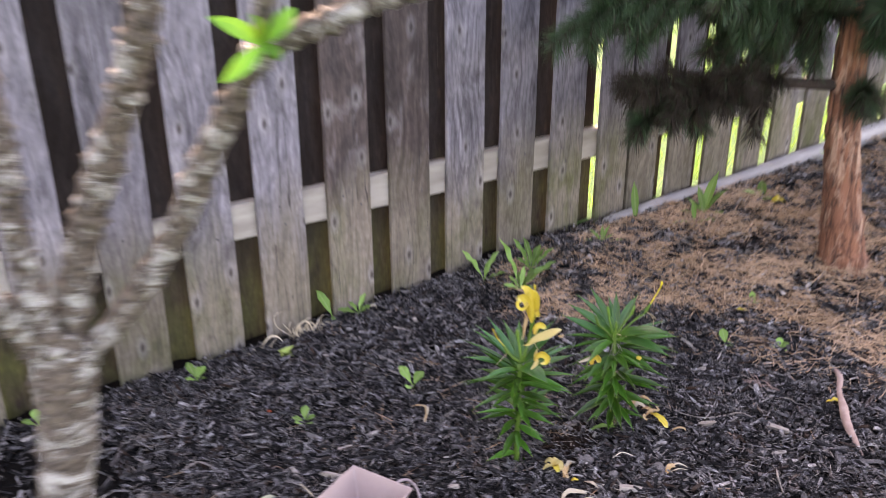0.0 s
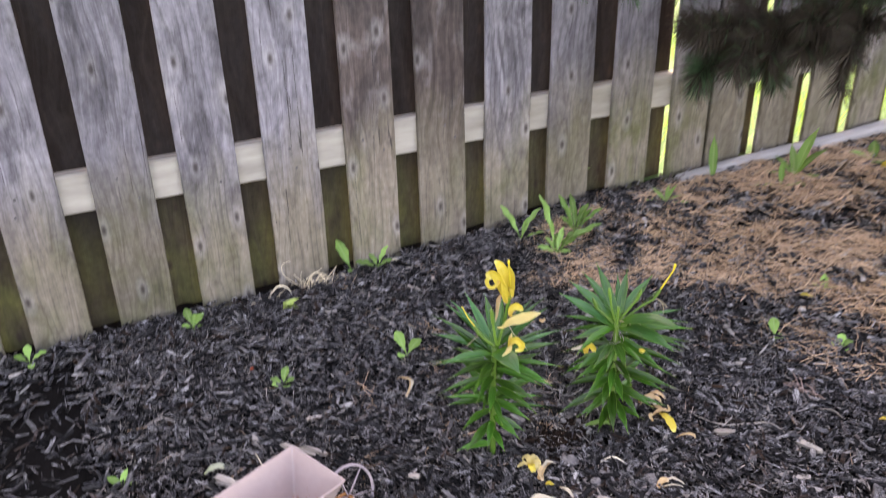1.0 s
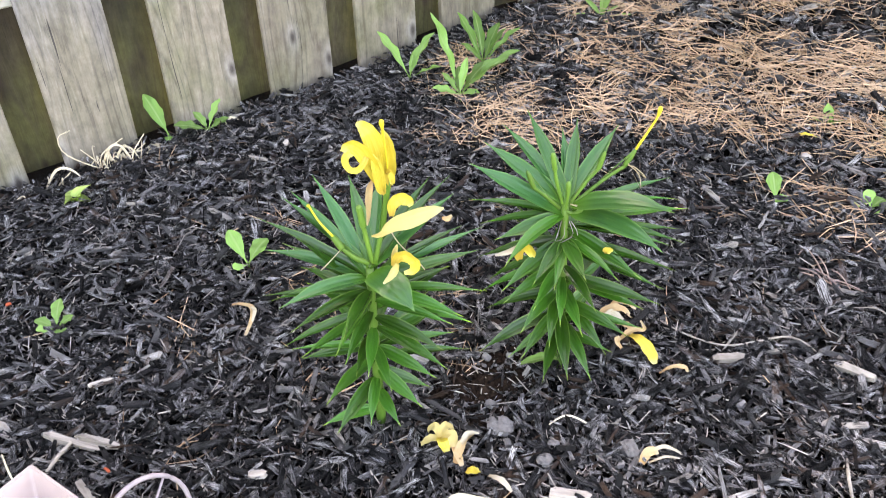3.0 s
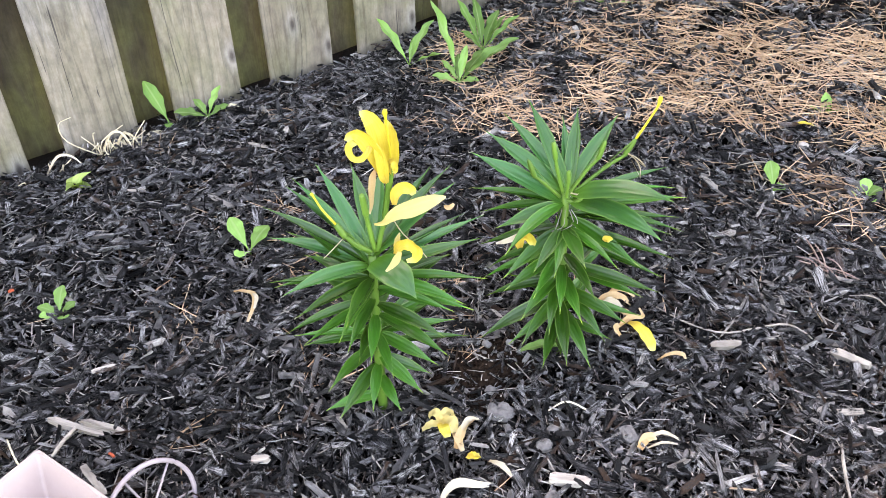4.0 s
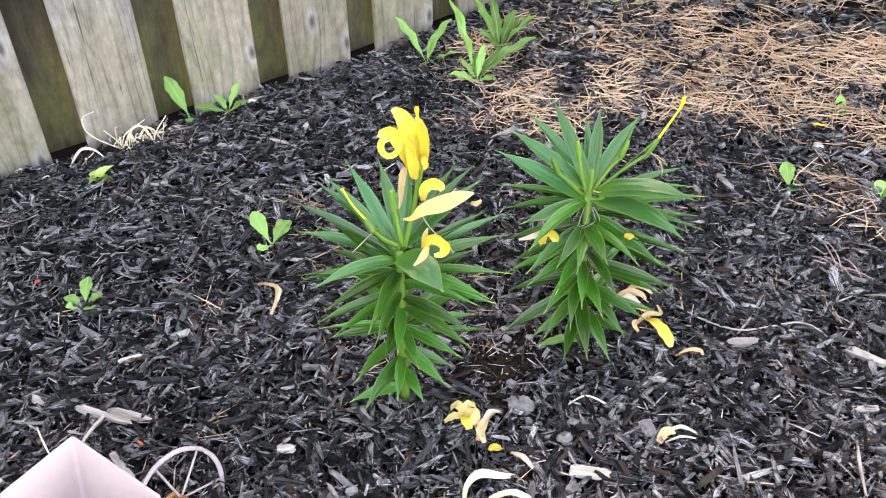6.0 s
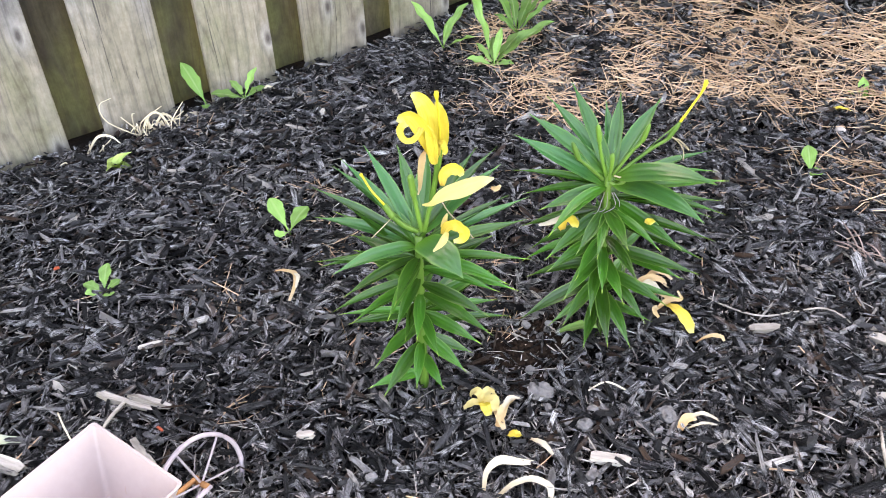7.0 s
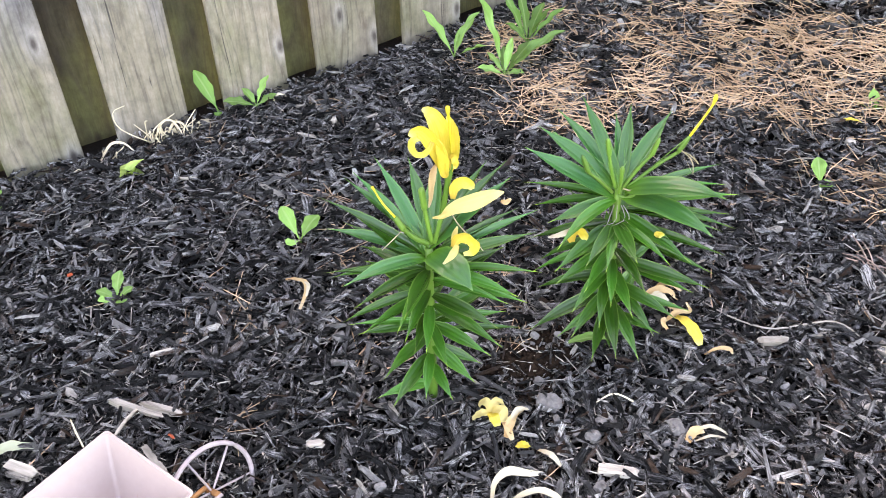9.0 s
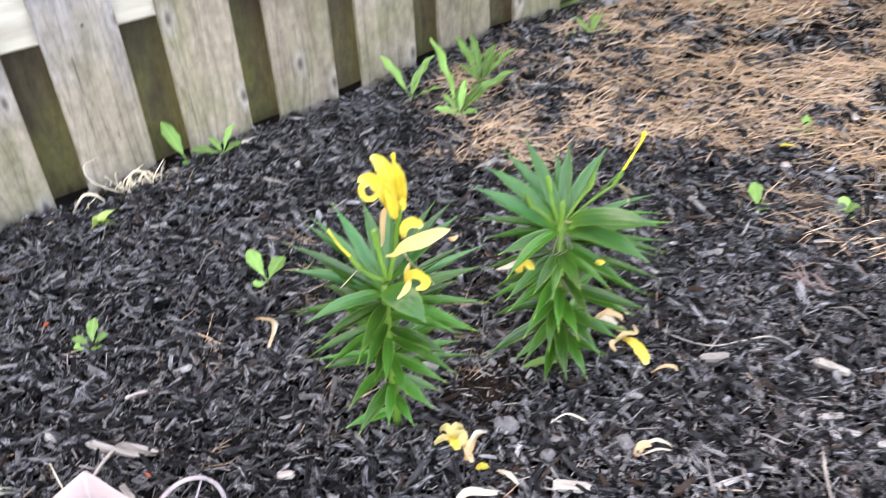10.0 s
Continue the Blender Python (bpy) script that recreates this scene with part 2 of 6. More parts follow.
def mat_wood(name, shade, back=False):
    """Weathered treated pine: silver-grey above, buff near the soil, with grain, knots and a green film. back: the
    gaps' shade is put into its colours.
    """
    m, t, p, link = nodes_of(name)
    o = coords(t)
    r = t.nodes.new("ShaderNodeObjectInfo").outputs["Random"]
    warp = noise_of(t, scaled(t, o, (5.0, 5.0, 1.3), r), 1.4, 3)
    sep = t.nodes.new("ShaderNodeSeparateXYZ")
    link(o, sep.inputs[0])
    x, z = sep.outputs[0], sep.outputs[2]
    # knots bend the grain round them
    kn = t.nodes.new("ShaderNodeTexVoronoi")
    kn.inputs["Scale"].default_value = 1.0
    kn.inputs["Randomness"].default_value = 1.0
    kn.voronoi_dimensions = "2D"
    flat = t.nodes.new("ShaderNodeCombineXYZ")
    link(mathn(t, "ADD", mathn(t, "MULTIPLY", x, 8.0), mathn(t, "MULTIPLY", r, 37.0)), flat.inputs[0])
    link(mathn(t, "ADD", mathn(t, "MULTIPLY", z, 3.6), mathn(t, "MULTIPLY", r, 71.0)), flat.inputs[1])
    link(flat.outputs[0], kn.inputs["Vector"])
    kd = kn.outputs["Distance"]
    comb = t.nodes.new("ShaderNodeCombineXYZ")
    link(mathn(t, "ADD", mathn(t, "MULTIPLY", x, 26.0), mathn(t, "ADD", mathn(t, "MULTIPLY", warp, 2.6), mathn(t, "MULTIPLY", kd, 1.1))), comb.inputs[0])
    link(mathn(t, "MULTIPLY", r, 40.0), comb.inputs[1])
    link(mathn(t, "MULTIPLY", z, 0.9), comb.inputs[2])
    rings = noise_of(t, comb.outputs[0], 2.6, 4, 0.6)
    fine = noise_of(t, scaled(t, o, (330.0, 330.0, 7.0), r), 1.0, 4, 0.65)
    blot = noise_of(t, scaled(t, o, (9.0, 9.0, 2.6), r), 1.0, 4, 0.6, 0.6)
    grey = ramp(t, rings, [(0.28, shade[0]), (0.5, shade[1]), (0.72, shade[2])])
    buff = ramp(t, rings, [(0.28, shade[3]), (0.5, shade[4]), (0.72, shade[5])])
    hgt = mathn(t, "ADD", z, mathn(t, "MULTIPLY", mathn(t, "SUBTRACT", blot, 0.5), 0.42))
    low = t.nodes.new("ShaderNodeMapRange")
    low.inputs[1].default_value, low.inputs[2].default_value, low.inputs[3].default_value, low.inputs[4].default_value = 0.25, 0.52, 1.0, 0.0
    link(hgt, low.inputs[0])
    col = mixc(t, low.outputs[0], grey, buff)
    # dark weather stains and bleached patches
    st = t.nodes.new("ShaderNodeMapRange")
    st.inputs[1].default_value, st.inputs[2].default_value, st.inputs[4].default_value = 0.47, 0.66, 0.95
    link(noise_of(t, scaled(t, o, (10.0, 10.0, 3.0), r), 1.0, 5, 0.68, 0.9), st.inputs[0])
    stain = mathn(t, "MULTIPLY", st.outputs[0], mathn(t, "SUBTRACT", 1.0, mathn(t, "MULTIPLY", low.outputs[0], 0.75)))
    col = mixc(t, stain, col, mixc(t, 0.70, col, (0.03, 0.028, 0.03)))
    bl = t.nodes.new("ShaderNodeMapRange")
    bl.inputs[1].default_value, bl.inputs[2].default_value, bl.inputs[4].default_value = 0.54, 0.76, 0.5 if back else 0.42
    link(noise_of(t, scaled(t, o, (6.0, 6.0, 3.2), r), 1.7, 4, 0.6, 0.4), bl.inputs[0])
    # on the back boards these patches are darkened too, as gap shade
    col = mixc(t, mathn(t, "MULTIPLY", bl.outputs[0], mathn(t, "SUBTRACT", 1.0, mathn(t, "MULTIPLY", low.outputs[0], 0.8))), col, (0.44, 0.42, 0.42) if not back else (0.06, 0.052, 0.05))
    # green film in blotches, most of it on the lower half metre
    gr = t.nodes.new("ShaderNodeMapRange")
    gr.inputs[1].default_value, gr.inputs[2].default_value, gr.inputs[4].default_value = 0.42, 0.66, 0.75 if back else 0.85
    link(noise_of(t, scaled(t, o, (8.0, 8.0, 4.0), r), 1.3, 3), gr.inputs[0])
    film = mathn(t, "MULTIPLY", gr.outputs[0], mathn(t, "ADD", mathn(t, "FRACT", mathn(t, "MULTIPLY", r, 3.7)), 0.3))
    col = mixc(t, mathn(t, "MULTIPLY", film, low.outputs[0], True), col, (0.095, 0.108, 0.042))
    # knots and cracks
    kk = t.nodes.new("ShaderNodeMapRange")
    kk.inputs[1].default_value, kk.inputs[2].default_value, kk.inputs[3].default_value, kk.inputs[4].default_value = 0.02, 0.075, 0.8, 0.0
    link(kd, kk.inputs[0])
    halo = t.nodes.new("ShaderNodeMapRange")
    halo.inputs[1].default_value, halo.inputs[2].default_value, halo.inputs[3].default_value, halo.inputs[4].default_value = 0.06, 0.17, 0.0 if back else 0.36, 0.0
    link(kd, halo.inputs[0])
    col = mixc(t, halo.outputs[0], col, (0.36, 0.345, 0.34))
    col = mixc(t, kk.outputs[0], col, (0.04, 0.03, 0.027))
    cr = t.nodes.new("ShaderNodeMapRange")
    cr.inputs[1].default_value, cr.inputs[2].default_value, cr.inputs[3].default_value, cr.inputs[4].default_value = 0.30, 0.325, 0.85, 0.0
    link(noise_of(t, scaled(t, o, (120.0, 120.0, 2.4), r), 1.0, 3, 0.55, 0.8), cr.inputs[0])
    col = mixc(t, cr.outputs[0], col, (0.045, 0.04, 0.04))
    f = t.nodes.new("ShaderNodeMapRange")
    f.inputs[1].default_value, f.inputs[2].default_value, f.inputs[3].default_value, f.inputs[4].default_value = 0.3, 0.7, 0.90, 1.08
    link(fine, f.inputs[0])
    col = mixc(t, 1.0, col, f.outputs[0], "MULTIPLY")
    mott = t.nodes.new("ShaderNodeMapRange")
    mott.inputs[1].default_value, mott.inputs[2].default_value, mott.inputs[3].default_value, mott.inputs[4].default_value = 0.3, 0.7, 0.74, 1.18
    link(noise_of(t, scaled(t, o, (70.0, 70.0, 42.0), r), 1.0, 5, 0.7), mott.inputs[0])
    col = mixc(t, 1.0, col, mott.outputs[0], "MULTIPLY")
    tone = mathn(t, "ADD", mathn(t, "MULTIPLY", mathn(t, "FRACT", mathn(t, "MULTIPLY", r, 7.3)), 0.34), 0.78)
    col = mixc(t, 1.0, col, tone, "MULTIPLY")
    # growth rings: thin dark lines that follow one another and close round the knots
    comb2 = t.nodes.new("ShaderNodeCombineXYZ")
    link(mathn(t, "MULTIPLY", x, 9.0), comb2.inputs[0])
    link(mathn(t, "MULTIPLY", r, 57.0), comb2.inputs[1])
    link(mathn(t, "MULTIPLY", z, 0.3), comb2.inputs[2])
    field = mathn(t, "ADD", mathn(t, "MULTIPLY", noise_of(t, comb2.outputs[0], 1.0, 1.5, 0.4), 17.0), mathn(t, "ADD", mathn(t, "MULTIPLY", kd, 2.2), mathn(t, "MULTIPLY", fine, 0.55)))
    line = mathn(t, "ABSOLUTE", mathn(t, "SUBTRACT", mathn(t, "FRACT", field), 0.5))
    ln = t.nodes.new("ShaderNodeMapRange")
    ln.inputs[1].default_value, ln.inputs[2].default_value, ln.inputs[3].default_value, ln.inputs[4].default_value = 0.02, 0.18, 0.48, 0.0
    link(line, ln.inputs[0])
    col = mixc(t, mathn(t, "MULTIPLY", ln.outputs[0], mathn(t, "ADD", blot, 0.25)), col, mixc(t, 0.75, col, (0.03, 0.026, 0.024)))
    link(col, p.inputs["Base Color"])
    p.inputs["Roughness"].default_value = 0.8
    p.inputs["Specular IOR Level"].default_value = 0.15
    h = mathn(t, "ADD", mathn(t, "MULTIPLY", rings, 0.6), mathn(t, "SUBTRACT", mathn(t, "MULTIPLY", fine, 0.5), mathn(t, "ADD", kk.outputs[0], cr.outputs[0])))
    bump(t, p, h, 0.45, 0.0022)
    return m


def mat_leaf(name, low, mid, tip, gloss=0.42, thru=0.28, veins=9.0, tip_at=0.86, spec=0.3, rib=0.0, edge=0.0):
    """Leaf: colour along the blade, veins along or across it, some light through it."""
    m, t, p, link = nodes_of(name)
    uv = coords(t, "UV")
    sep = t.nodes.new("ShaderNodeSeparateXYZ")
    link(uv, sep.inputs[0])
    r = t.nodes.new("ShaderNodeObjectInfo").outputs["Random"]
    along = ramp(t, sep.outputs[1], [(0.0, low), (0.25, mid), (tip_at, mid), (1.0, tip)])
    n = noise_of(t, scaled(t, uv, (3.0, 5.0, 1.0), r), 1.5, 3)
    col = mixc(t, mathn(t, "MULTIPLY", n, 0.7), along, mixc(t, r, low, mid))
    hsv = t.nodes.new("ShaderNodeHueSaturation")
    link(col, hsv.inputs["Color"])
    v = mathn(t, "ADD", mathn(t, "MULTIPLY", r, 0.95), 0.50)
    link(v, hsv.inputs["Value"])
    p.inputs["Roughness"].default_value = gloss
    p.inputs["Specular IOR Level"].default_value = spec
    w = mathn(t, "SINE", mathn(t, "MULTIPLY", sep.outputs[0], veins * 6.283))
    fib = noise_of(t, scaled(t, uv, (26.0, 0.8, 1.0), r), 1.0, 3, 0.6)
    vein = t.nodes.new("ShaderNodeMapRange")
    vein.inputs[1].default_value, vein.inputs[2].default_value, vein.inputs[3].default_value, vein.inputs[4].default_value = 0.35, 0.68, 0.9, 1.14
    link(fib, vein.inputs[0])
    shade = mixc(t, 1.0, hsv.outputs[0], vein.outputs[0], "MULTIPLY")
    if rib:
        mid_rib = t.nodes.new("ShaderNodeMapRange")
        mid_rib.inputs[1].default_value, mid_rib.inputs[2].default_value, mid_rib.inputs[3].default_value, mid_rib.inputs[4].default_value = 0.02, 0.09, rib, 0.0
        link(mathn(t, "ABSOLUTE", mathn(t, "SUBTRACT", sep.outputs[0], 0.5)), mid_rib.inputs[0])
        shade = mixc(t, mid_rib.outputs[0], shade, (0.34, 0.44, 0.18))
    # pale leaf rim, which also paints in the highlights along the edges
    if edge:
        margin = t.nodes.new("ShaderNodeMapRange")
        margin.inputs[1].default_value, margin.inputs[2].default_value, margin.inputs[4].default_value = 0.40, 0.49, edge
        link(mathn(t, "ABSOLUTE", mathn(t, "SUBTRACT", sep.outputs[0], 0.5)), margin.inputs[0])
        shade = mixc(t, margin.outputs[0], shade, (0.19, 0.34, 0.07))
    link(shade, p.inputs["Base Color"])
    bump(t, p, mathn(t, "ADD", w, mathn(t, "ADD", mathn(t, "MULTIPLY", n, 1.2), fib)), 0.20, 0.0010)
    tr = t.nodes.new("ShaderNodeBsdfTranslucent")
    link(mixc(t, 0.5, hsv.outputs[0], (0.35, 0.6, 0.05)), tr.inputs["Color"])
    mx = t.nodes.new("ShaderNodeMixShader")
    mx.inputs[0].default_value = thru
    link(p.outputs[0], mx.inputs[1])
    link(tr.outputs[0], mx.inputs[2])
    link(mx.outputs[0], t.nodes["Material Output"].inputs["Surface"])
    return m


def mat_plain(name, a, b, scale=30.0, rough=0.7, relief=0.4, dist=0.002, spec=0.35, stretch=(1, 1, 1), metal=0.0, per_object=True):
    """Two tones in fine and coarse noise, with relief."""
    m, t, p, link = nodes_of(name)
    o = coords(t)
    r = t.nodes.new("ShaderNodeObjectInfo").outputs["Random"] if per_object else t.nodes.new("ShaderNodeNewGeometry").outputs["Random Per Island"]
    n1 = noise_of(t, scaled(t, o, stretch, r), scale, 5, 0.65)
    n2 = noise_of(t, scaled(t, o, stretch, r), scale * 0.23, 2)
    f = t.nodes.new("ShaderNodeMapRange")
    f.inputs[1].default_value, f.inputs[2].default_value = 0.32, 0.68
    link(mathn(t, "ADD", mathn(t, "MULTIPLY", n1, 0.6), mathn(t, "MULTIPLY", n2, 0.4)), f.inputs[0])
    c = mixc(t, f.outputs[0], a, b)
    val = mathn(t, "ADD", mathn(t, "MULTIPLY", r, 0.4), 0.8)
    c = mixc(t, 1.0, c, val, "MULTIPLY")
    link(c, p.inputs["Base Color"])
    p.inputs["Roughness"].default_value, p.inputs["Metallic"].default_value = rough, metal
    p.inputs["Specular IOR Level"].default_value = spec
    bump(t, p, n1, relief, dist)
    return m


def mat_petal(name, root, blade, rim, thru=0.35):
    m, t, p, link = nodes_of(name)
    uv = coords(t, "UV")
    sep = t.nodes.new("ShaderNodeSeparateXYZ")
    link(uv, sep.inputs[0])
    r = t.nodes.new("ShaderNodeObjectInfo").outputs["Random"]
    n = noise_of(t, scaled(t, uv, (14.0, 1.5, 1.0), r), 1.2, 3)
    col = mixc(t, mathn(t, "MULTIPLY", n, 0.5), ramp(t, sep.outputs[1], [(0.0, root), (0.35, blade), (0.8, blade), (1.0, rim)]), rim)
    link(col, p.inputs["Base Color"])
    p.inputs["Roughness"].default_value = 0.5
    bump(t, p, n, 0.7, 0.0016)
    tr = t.nodes.new("ShaderNodeBsdfTranslucent")
    link(col, tr.inputs["Color"])
    mx = t.nodes.new("ShaderNodeMixShader")
    mx.inputs[0].default_value = thru
    link(p.outputs[0], mx.inputs[1])
    link(tr.outputs[0], mx.inputs[2])
    link(mx.outputs[0], t.nodes["Material Output"].inputs["Surface"])
    return m


def mat_bark(name, deep, face, patch, scale, patch_amount, relief, ringed=False):
    """Bark in flakes with patches of lichen or fresh wood."""
    m, t, p, link = nodes_of(name)
    o = coords(t)
    v = t.nodes.new("ShaderNodeTexVoronoi")
    v.feature = "DISTANCE_TO_EDGE"
    v.inputs["Scale"].default_value = 1.0
    link(scaled(t, o, scale), v.inputs["Vector"])
    n = noise_of(t, scaled(t, o, scale), 2.2, 5, 0.65, 0.5)
    f = mathn(t, "MULTIPLY", mathn(t, "ADD", v.outputs["Distance"], n), 0.9)
    col = ramp(t, f, [(0.3, deep), (0.62, face), (0.9, tuple(min(1, c * 1.3) for c in face))])
    k = t.nodes.new("ShaderNodeMapRange")
    k.inputs[1].default_value, k.inputs[2].default_value, k.inputs[4].default_value = 0.5, 0.59 if ringed else 0.66, patch_amount
    if ringed:
        ring = noise_of(t, scaled(t, coords(t, "UV"), (3.0, 42.0, 1.0)), 1.0, 5, 0.7, 0.9)
        link(mathn(t, "ADD", mathn(t, "MULTIPLY", ring, 0.7), mathn(t, "MULTIPLY", noise_of(t, o, 16, 3), 0.3)), k.inputs[0])
    else:
        link(noise_of(t, scaled(t, o, (1.0, 1.0, 0.28)), 26, 4, 0.7, 0.5), k.inputs[0])
    link(mixc(t, k.outputs[0], col, patch), p.inputs["Base Color"])
    p.inputs["Roughness"].default_value = 0.85
    bump(t, p, mathn(t, "ADD", f, mathn(t, "MULTIPLY", k.outputs[0], 0.3)), 0.9, relief)
    return m


def mat_enamel():
    """Pale pink paint on sheet metal with rust where it has chipped, most of it in blotches."""
    m, t, p, link = nodes_of("pink_enamel")
    o = coords(t)
    n, fine = noise_of(t, o, 14, 4, 0.7, 0.6), noise_of(t, o, 90, 3)
    paint = mixc(t, fine, (0.34, 0.262, 0.241), (0.39, 0.306, 0.283))
    k = t.nodes.new("ShaderNodeMapRange")
    k.inputs[1].default_value, k.inputs[2].default_value = 0.62, 0.72
    low = t.nodes.new("ShaderNodeMapRange")
    low.inputs[1].default_value, low.inputs[2].default_value, low.inputs[3].default_value, low.inputs[4].default_value = 0.06, 0.105, 0.15, 0.0
    sep = t.nodes.new("ShaderNodeSeparateXYZ")
    link(o, sep.inputs[0])
    link(sep.outputs[2], low.inputs[0])
    link(mathn(t, "ADD", n, low.outputs[0]), k.inputs[0])
    link(mixc(t, k.outputs[0], paint, mixc(t, fine, (0.42, 0.17, 0.05), (0.22, 0.08, 0.03))), p.inputs["Base Color"])
    p.inputs["Roughness"].default_value = 0.42
    bump(t, p, mathn(t, "ADD", mathn(t, "MULTIPLY", fine, 0.3), k.outputs[0]), 0.25, 0.001)
    return m


M_CHIP, M_CHIP1, M_SOIL, M_LAWN = mat_chip("bark_mulch", False), mat_chip("bark_chip", True), mat_soil(), mat_lawn()
GREYS = [(0.145, 0.137, 0.154), (0.212, 0.202, 0.223), (0.295, 0.282, 0.306), (0.165, 0.142, 0.108), (0.212, 0.184, 0.142), (0.262, 0.228, 0.180)]
# same wood as the fronts, darkened to paint in the shade between boards
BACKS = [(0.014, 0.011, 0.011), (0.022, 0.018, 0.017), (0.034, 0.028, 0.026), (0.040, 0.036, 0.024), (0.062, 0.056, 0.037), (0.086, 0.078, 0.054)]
BROWNS = [(0.062, 0.047, 0.043), (0.10, 0.078, 0.071), (0.15, 0.12, 0.11), (0.185, 0.155, 0.118), (0.245, 0.210, 0.165), (0.31, 0.27, 0.215)]
M_BOARD, M_BROWN, M_BACK = mat_wood("weathered_board", GREYS), mat_wood("brown_board", BROWNS), mat_wood("gap_shaded_algae_wood", BACKS, True)
M_RAIL = mat_plain("rail_wood", (0.18, 0.165, 0.138), (0.42, 0.395, 0.345), 26, 0.8, 0.4, 0.002, stretch=(0.15, 1, 1))
M_TIMBER = mat_plain("grey_timber", (0.17, 0.16, 0.148), (0.40, 0.385, 0.36), 30, 0.85, 0.5, 0.003, stretch=(0.12, 1, 1))
M_NAIL = mat_plain("nail_steel", (0.05, 0.05, 0.055), (0.16, 0.15, 0.15), 200, 0.5, 0.2, 0.0005, metal=0.7)
M_LILY = mat_leaf("lily_leaf", (0.026, 0.100, 0.007), (0.016, 0.086, 0.009), (0.34, 0.50, 0.07), 0.26, 0.06, 3.5, 0.88, 0.36, edge=0.32)
M_LILYTOP = mat_leaf("lily_top_leaf", (0.055, 0.165, 0.010), (0.017, 0.086, 0.027), (0.14, 0.30, 0.06), 0.26, 0.08, 3.5, 0.91, 0.38, edge=0.28)
M_STEM = mat_plain("lily_stem", (0.045, 0.125, 0.014), (0.105, 0.21, 0.03), 110, 0.5, 0.3, 0.001, stretch=(1, 1, 0.2))
M_WEED = mat_leaf("weed_leaf", (0.13, 0.26, 0.06), (0.165, 0.315, 0.085), (0.18, 0.34, 0.095), 0.5, 0.3, 3.0, rib=0.5)
M_WEEDDARK = mat_leaf("weed_dark_leaf", (0.085, 0.19, 0.04), (0.105, 0.23, 0.055), (0.13, 0.27, 0.06), 0.5, 0.3, 3.0, rib=0.5)
M_LIME = mat_leaf("young_leaf", (0.17, 0.34, 0.06), (0.20, 0.39, 0.10), (0.22, 0.41, 0.11), 0.5, 0.3, 3.0, rib=0.45)
M_BUD = mat_leaf("bud_leaf", (0.24, 0.34, 0.07), (0.32, 0.42, 0.12), (0.38, 0.45, 0.15), 0.5, 0.35, 3.0)
M_TREELEAF = mat_leaf("tree_leaf", (0.055, 0.22, 0.02), (0.07, 0.28, 0.03), (0.08, 0.30, 0.04), 0.5, 0.2, 3.0)
M_YELLOW = mat_petal("yellow_petal", (0.44, 0.23, 0.006), (0.60, 0.43, 0.012), (0.80, 0.70, 0.20), 0.2)
M_STYLE = mat_plain("yellow_style", (0.55, 0.42, 0.02), (0.72, 0.58, 0.05), 60, 0.5, 0.2, 0.0005)
M_CREAM = mat_petal("cream_petal", (0.60, 0.42, 0.08), (0.64, 0.50, 0.17), (0.70, 0.58, 0.27))
M_WILT = mat_petal("wilted_leaf", (0.30, 0.38, 0.15), (0.48, 0.52, 0.34), (0.58, 0.60, 0.48))
M_DRY = mat_petal("dried_petal", (0.40, 0.19, 0.05), (0.46, 0.30, 0.13), (0.55, 0.42, 0.26), 0.15)
M_WHITE = mat_petal("bleached_petal", (0.38, 0.28, 0.14), (0.47, 0.41, 0.29), (0.52, 0.46, 0.35), 0.15)
M_STRAW = mat_plain("pine_straw", (0.25, 0.135, 0.072), (0.78, 0.54, 0.345), 9, 0.6, 0.1, 0.001, per_object=False)
M_FIBRE = mat_plain("wood_fibre", (0.12, 0.108, 0.098), (0.52, 0.46, 0.39), 9, 0.7, 0.1, 0.001, per_object=False)
M_DRYGRASS = mat_plain("dry_grass", (0.52, 0.43, 0.29), (0.74, 0.65, 0.48), 20, 0.7, 0.1, 0.001)
M_STONE = mat_plain("pebble", (0.05, 0.046, 0.044), (0.21, 0.195, 0.185), 130, 0.85, 1.0, 0.004)
M_CRUMB = mat_plain("soil_crumb", (0.003, 0.002, 0.0016), (0.034, 0.020, 0.013), 60, 0.9, 0.6, 0.002, 0.1, per_object=False)
M_GRIT = mat_plain("grit", (0.035, 0.033, 0.033), (0.24, 0.225, 0.215), 90, 0.85, 0.6, 0.002, per_object=False)
M_PALECHIP = mat_plain("pale_wood", (0.12, 0.10, 0.082), (0.56, 0.50, 0.43), 170, 0.8, 1.0, 0.002, stretch=(0.07, 1, 1))
M_ROOT = mat_plain("bare_root", (0.24, 0.15, 0.12), (0.40, 0.29, 0.245), 40, 0.75, 0.6, 0.003)
M_TWIG = mat_plain("pale_twig", (0.13, 0.112, 0.094), (0.36, 0.32, 0.27), 150, 0.8, 0.8, 0.001, stretch=(0.3, 1, 1))
M_LILAC = mat_bark("lichened_bark", (0.024, 0.018, 0.013), (0.125, 0.098, 0.072), (0.50, 0.49, 0.44), (46, 46, 60), 0.82, 0.006, True)
M_PINEBARK = mat_bark("pine_bark", (0.018, 0.010, 0.008), (0.30, 0.125, 0.070), (0.58, 0.36, 0.25), (42, 42, 5), 0.9, 0.02)
M_TWIGBARK = mat_plain("pine_twig", (0.028, 0.02, 0.016), (0.07, 0.05, 0.04), 40, 0.85, 0.6, 0.003)
M_NEEDLE = mat_plain("pine_needle", (0.014, 0.042, 0.018), (0.04, 0.092, 0.038), 14, 0.5, 0.1, 0.001, per_object=False)
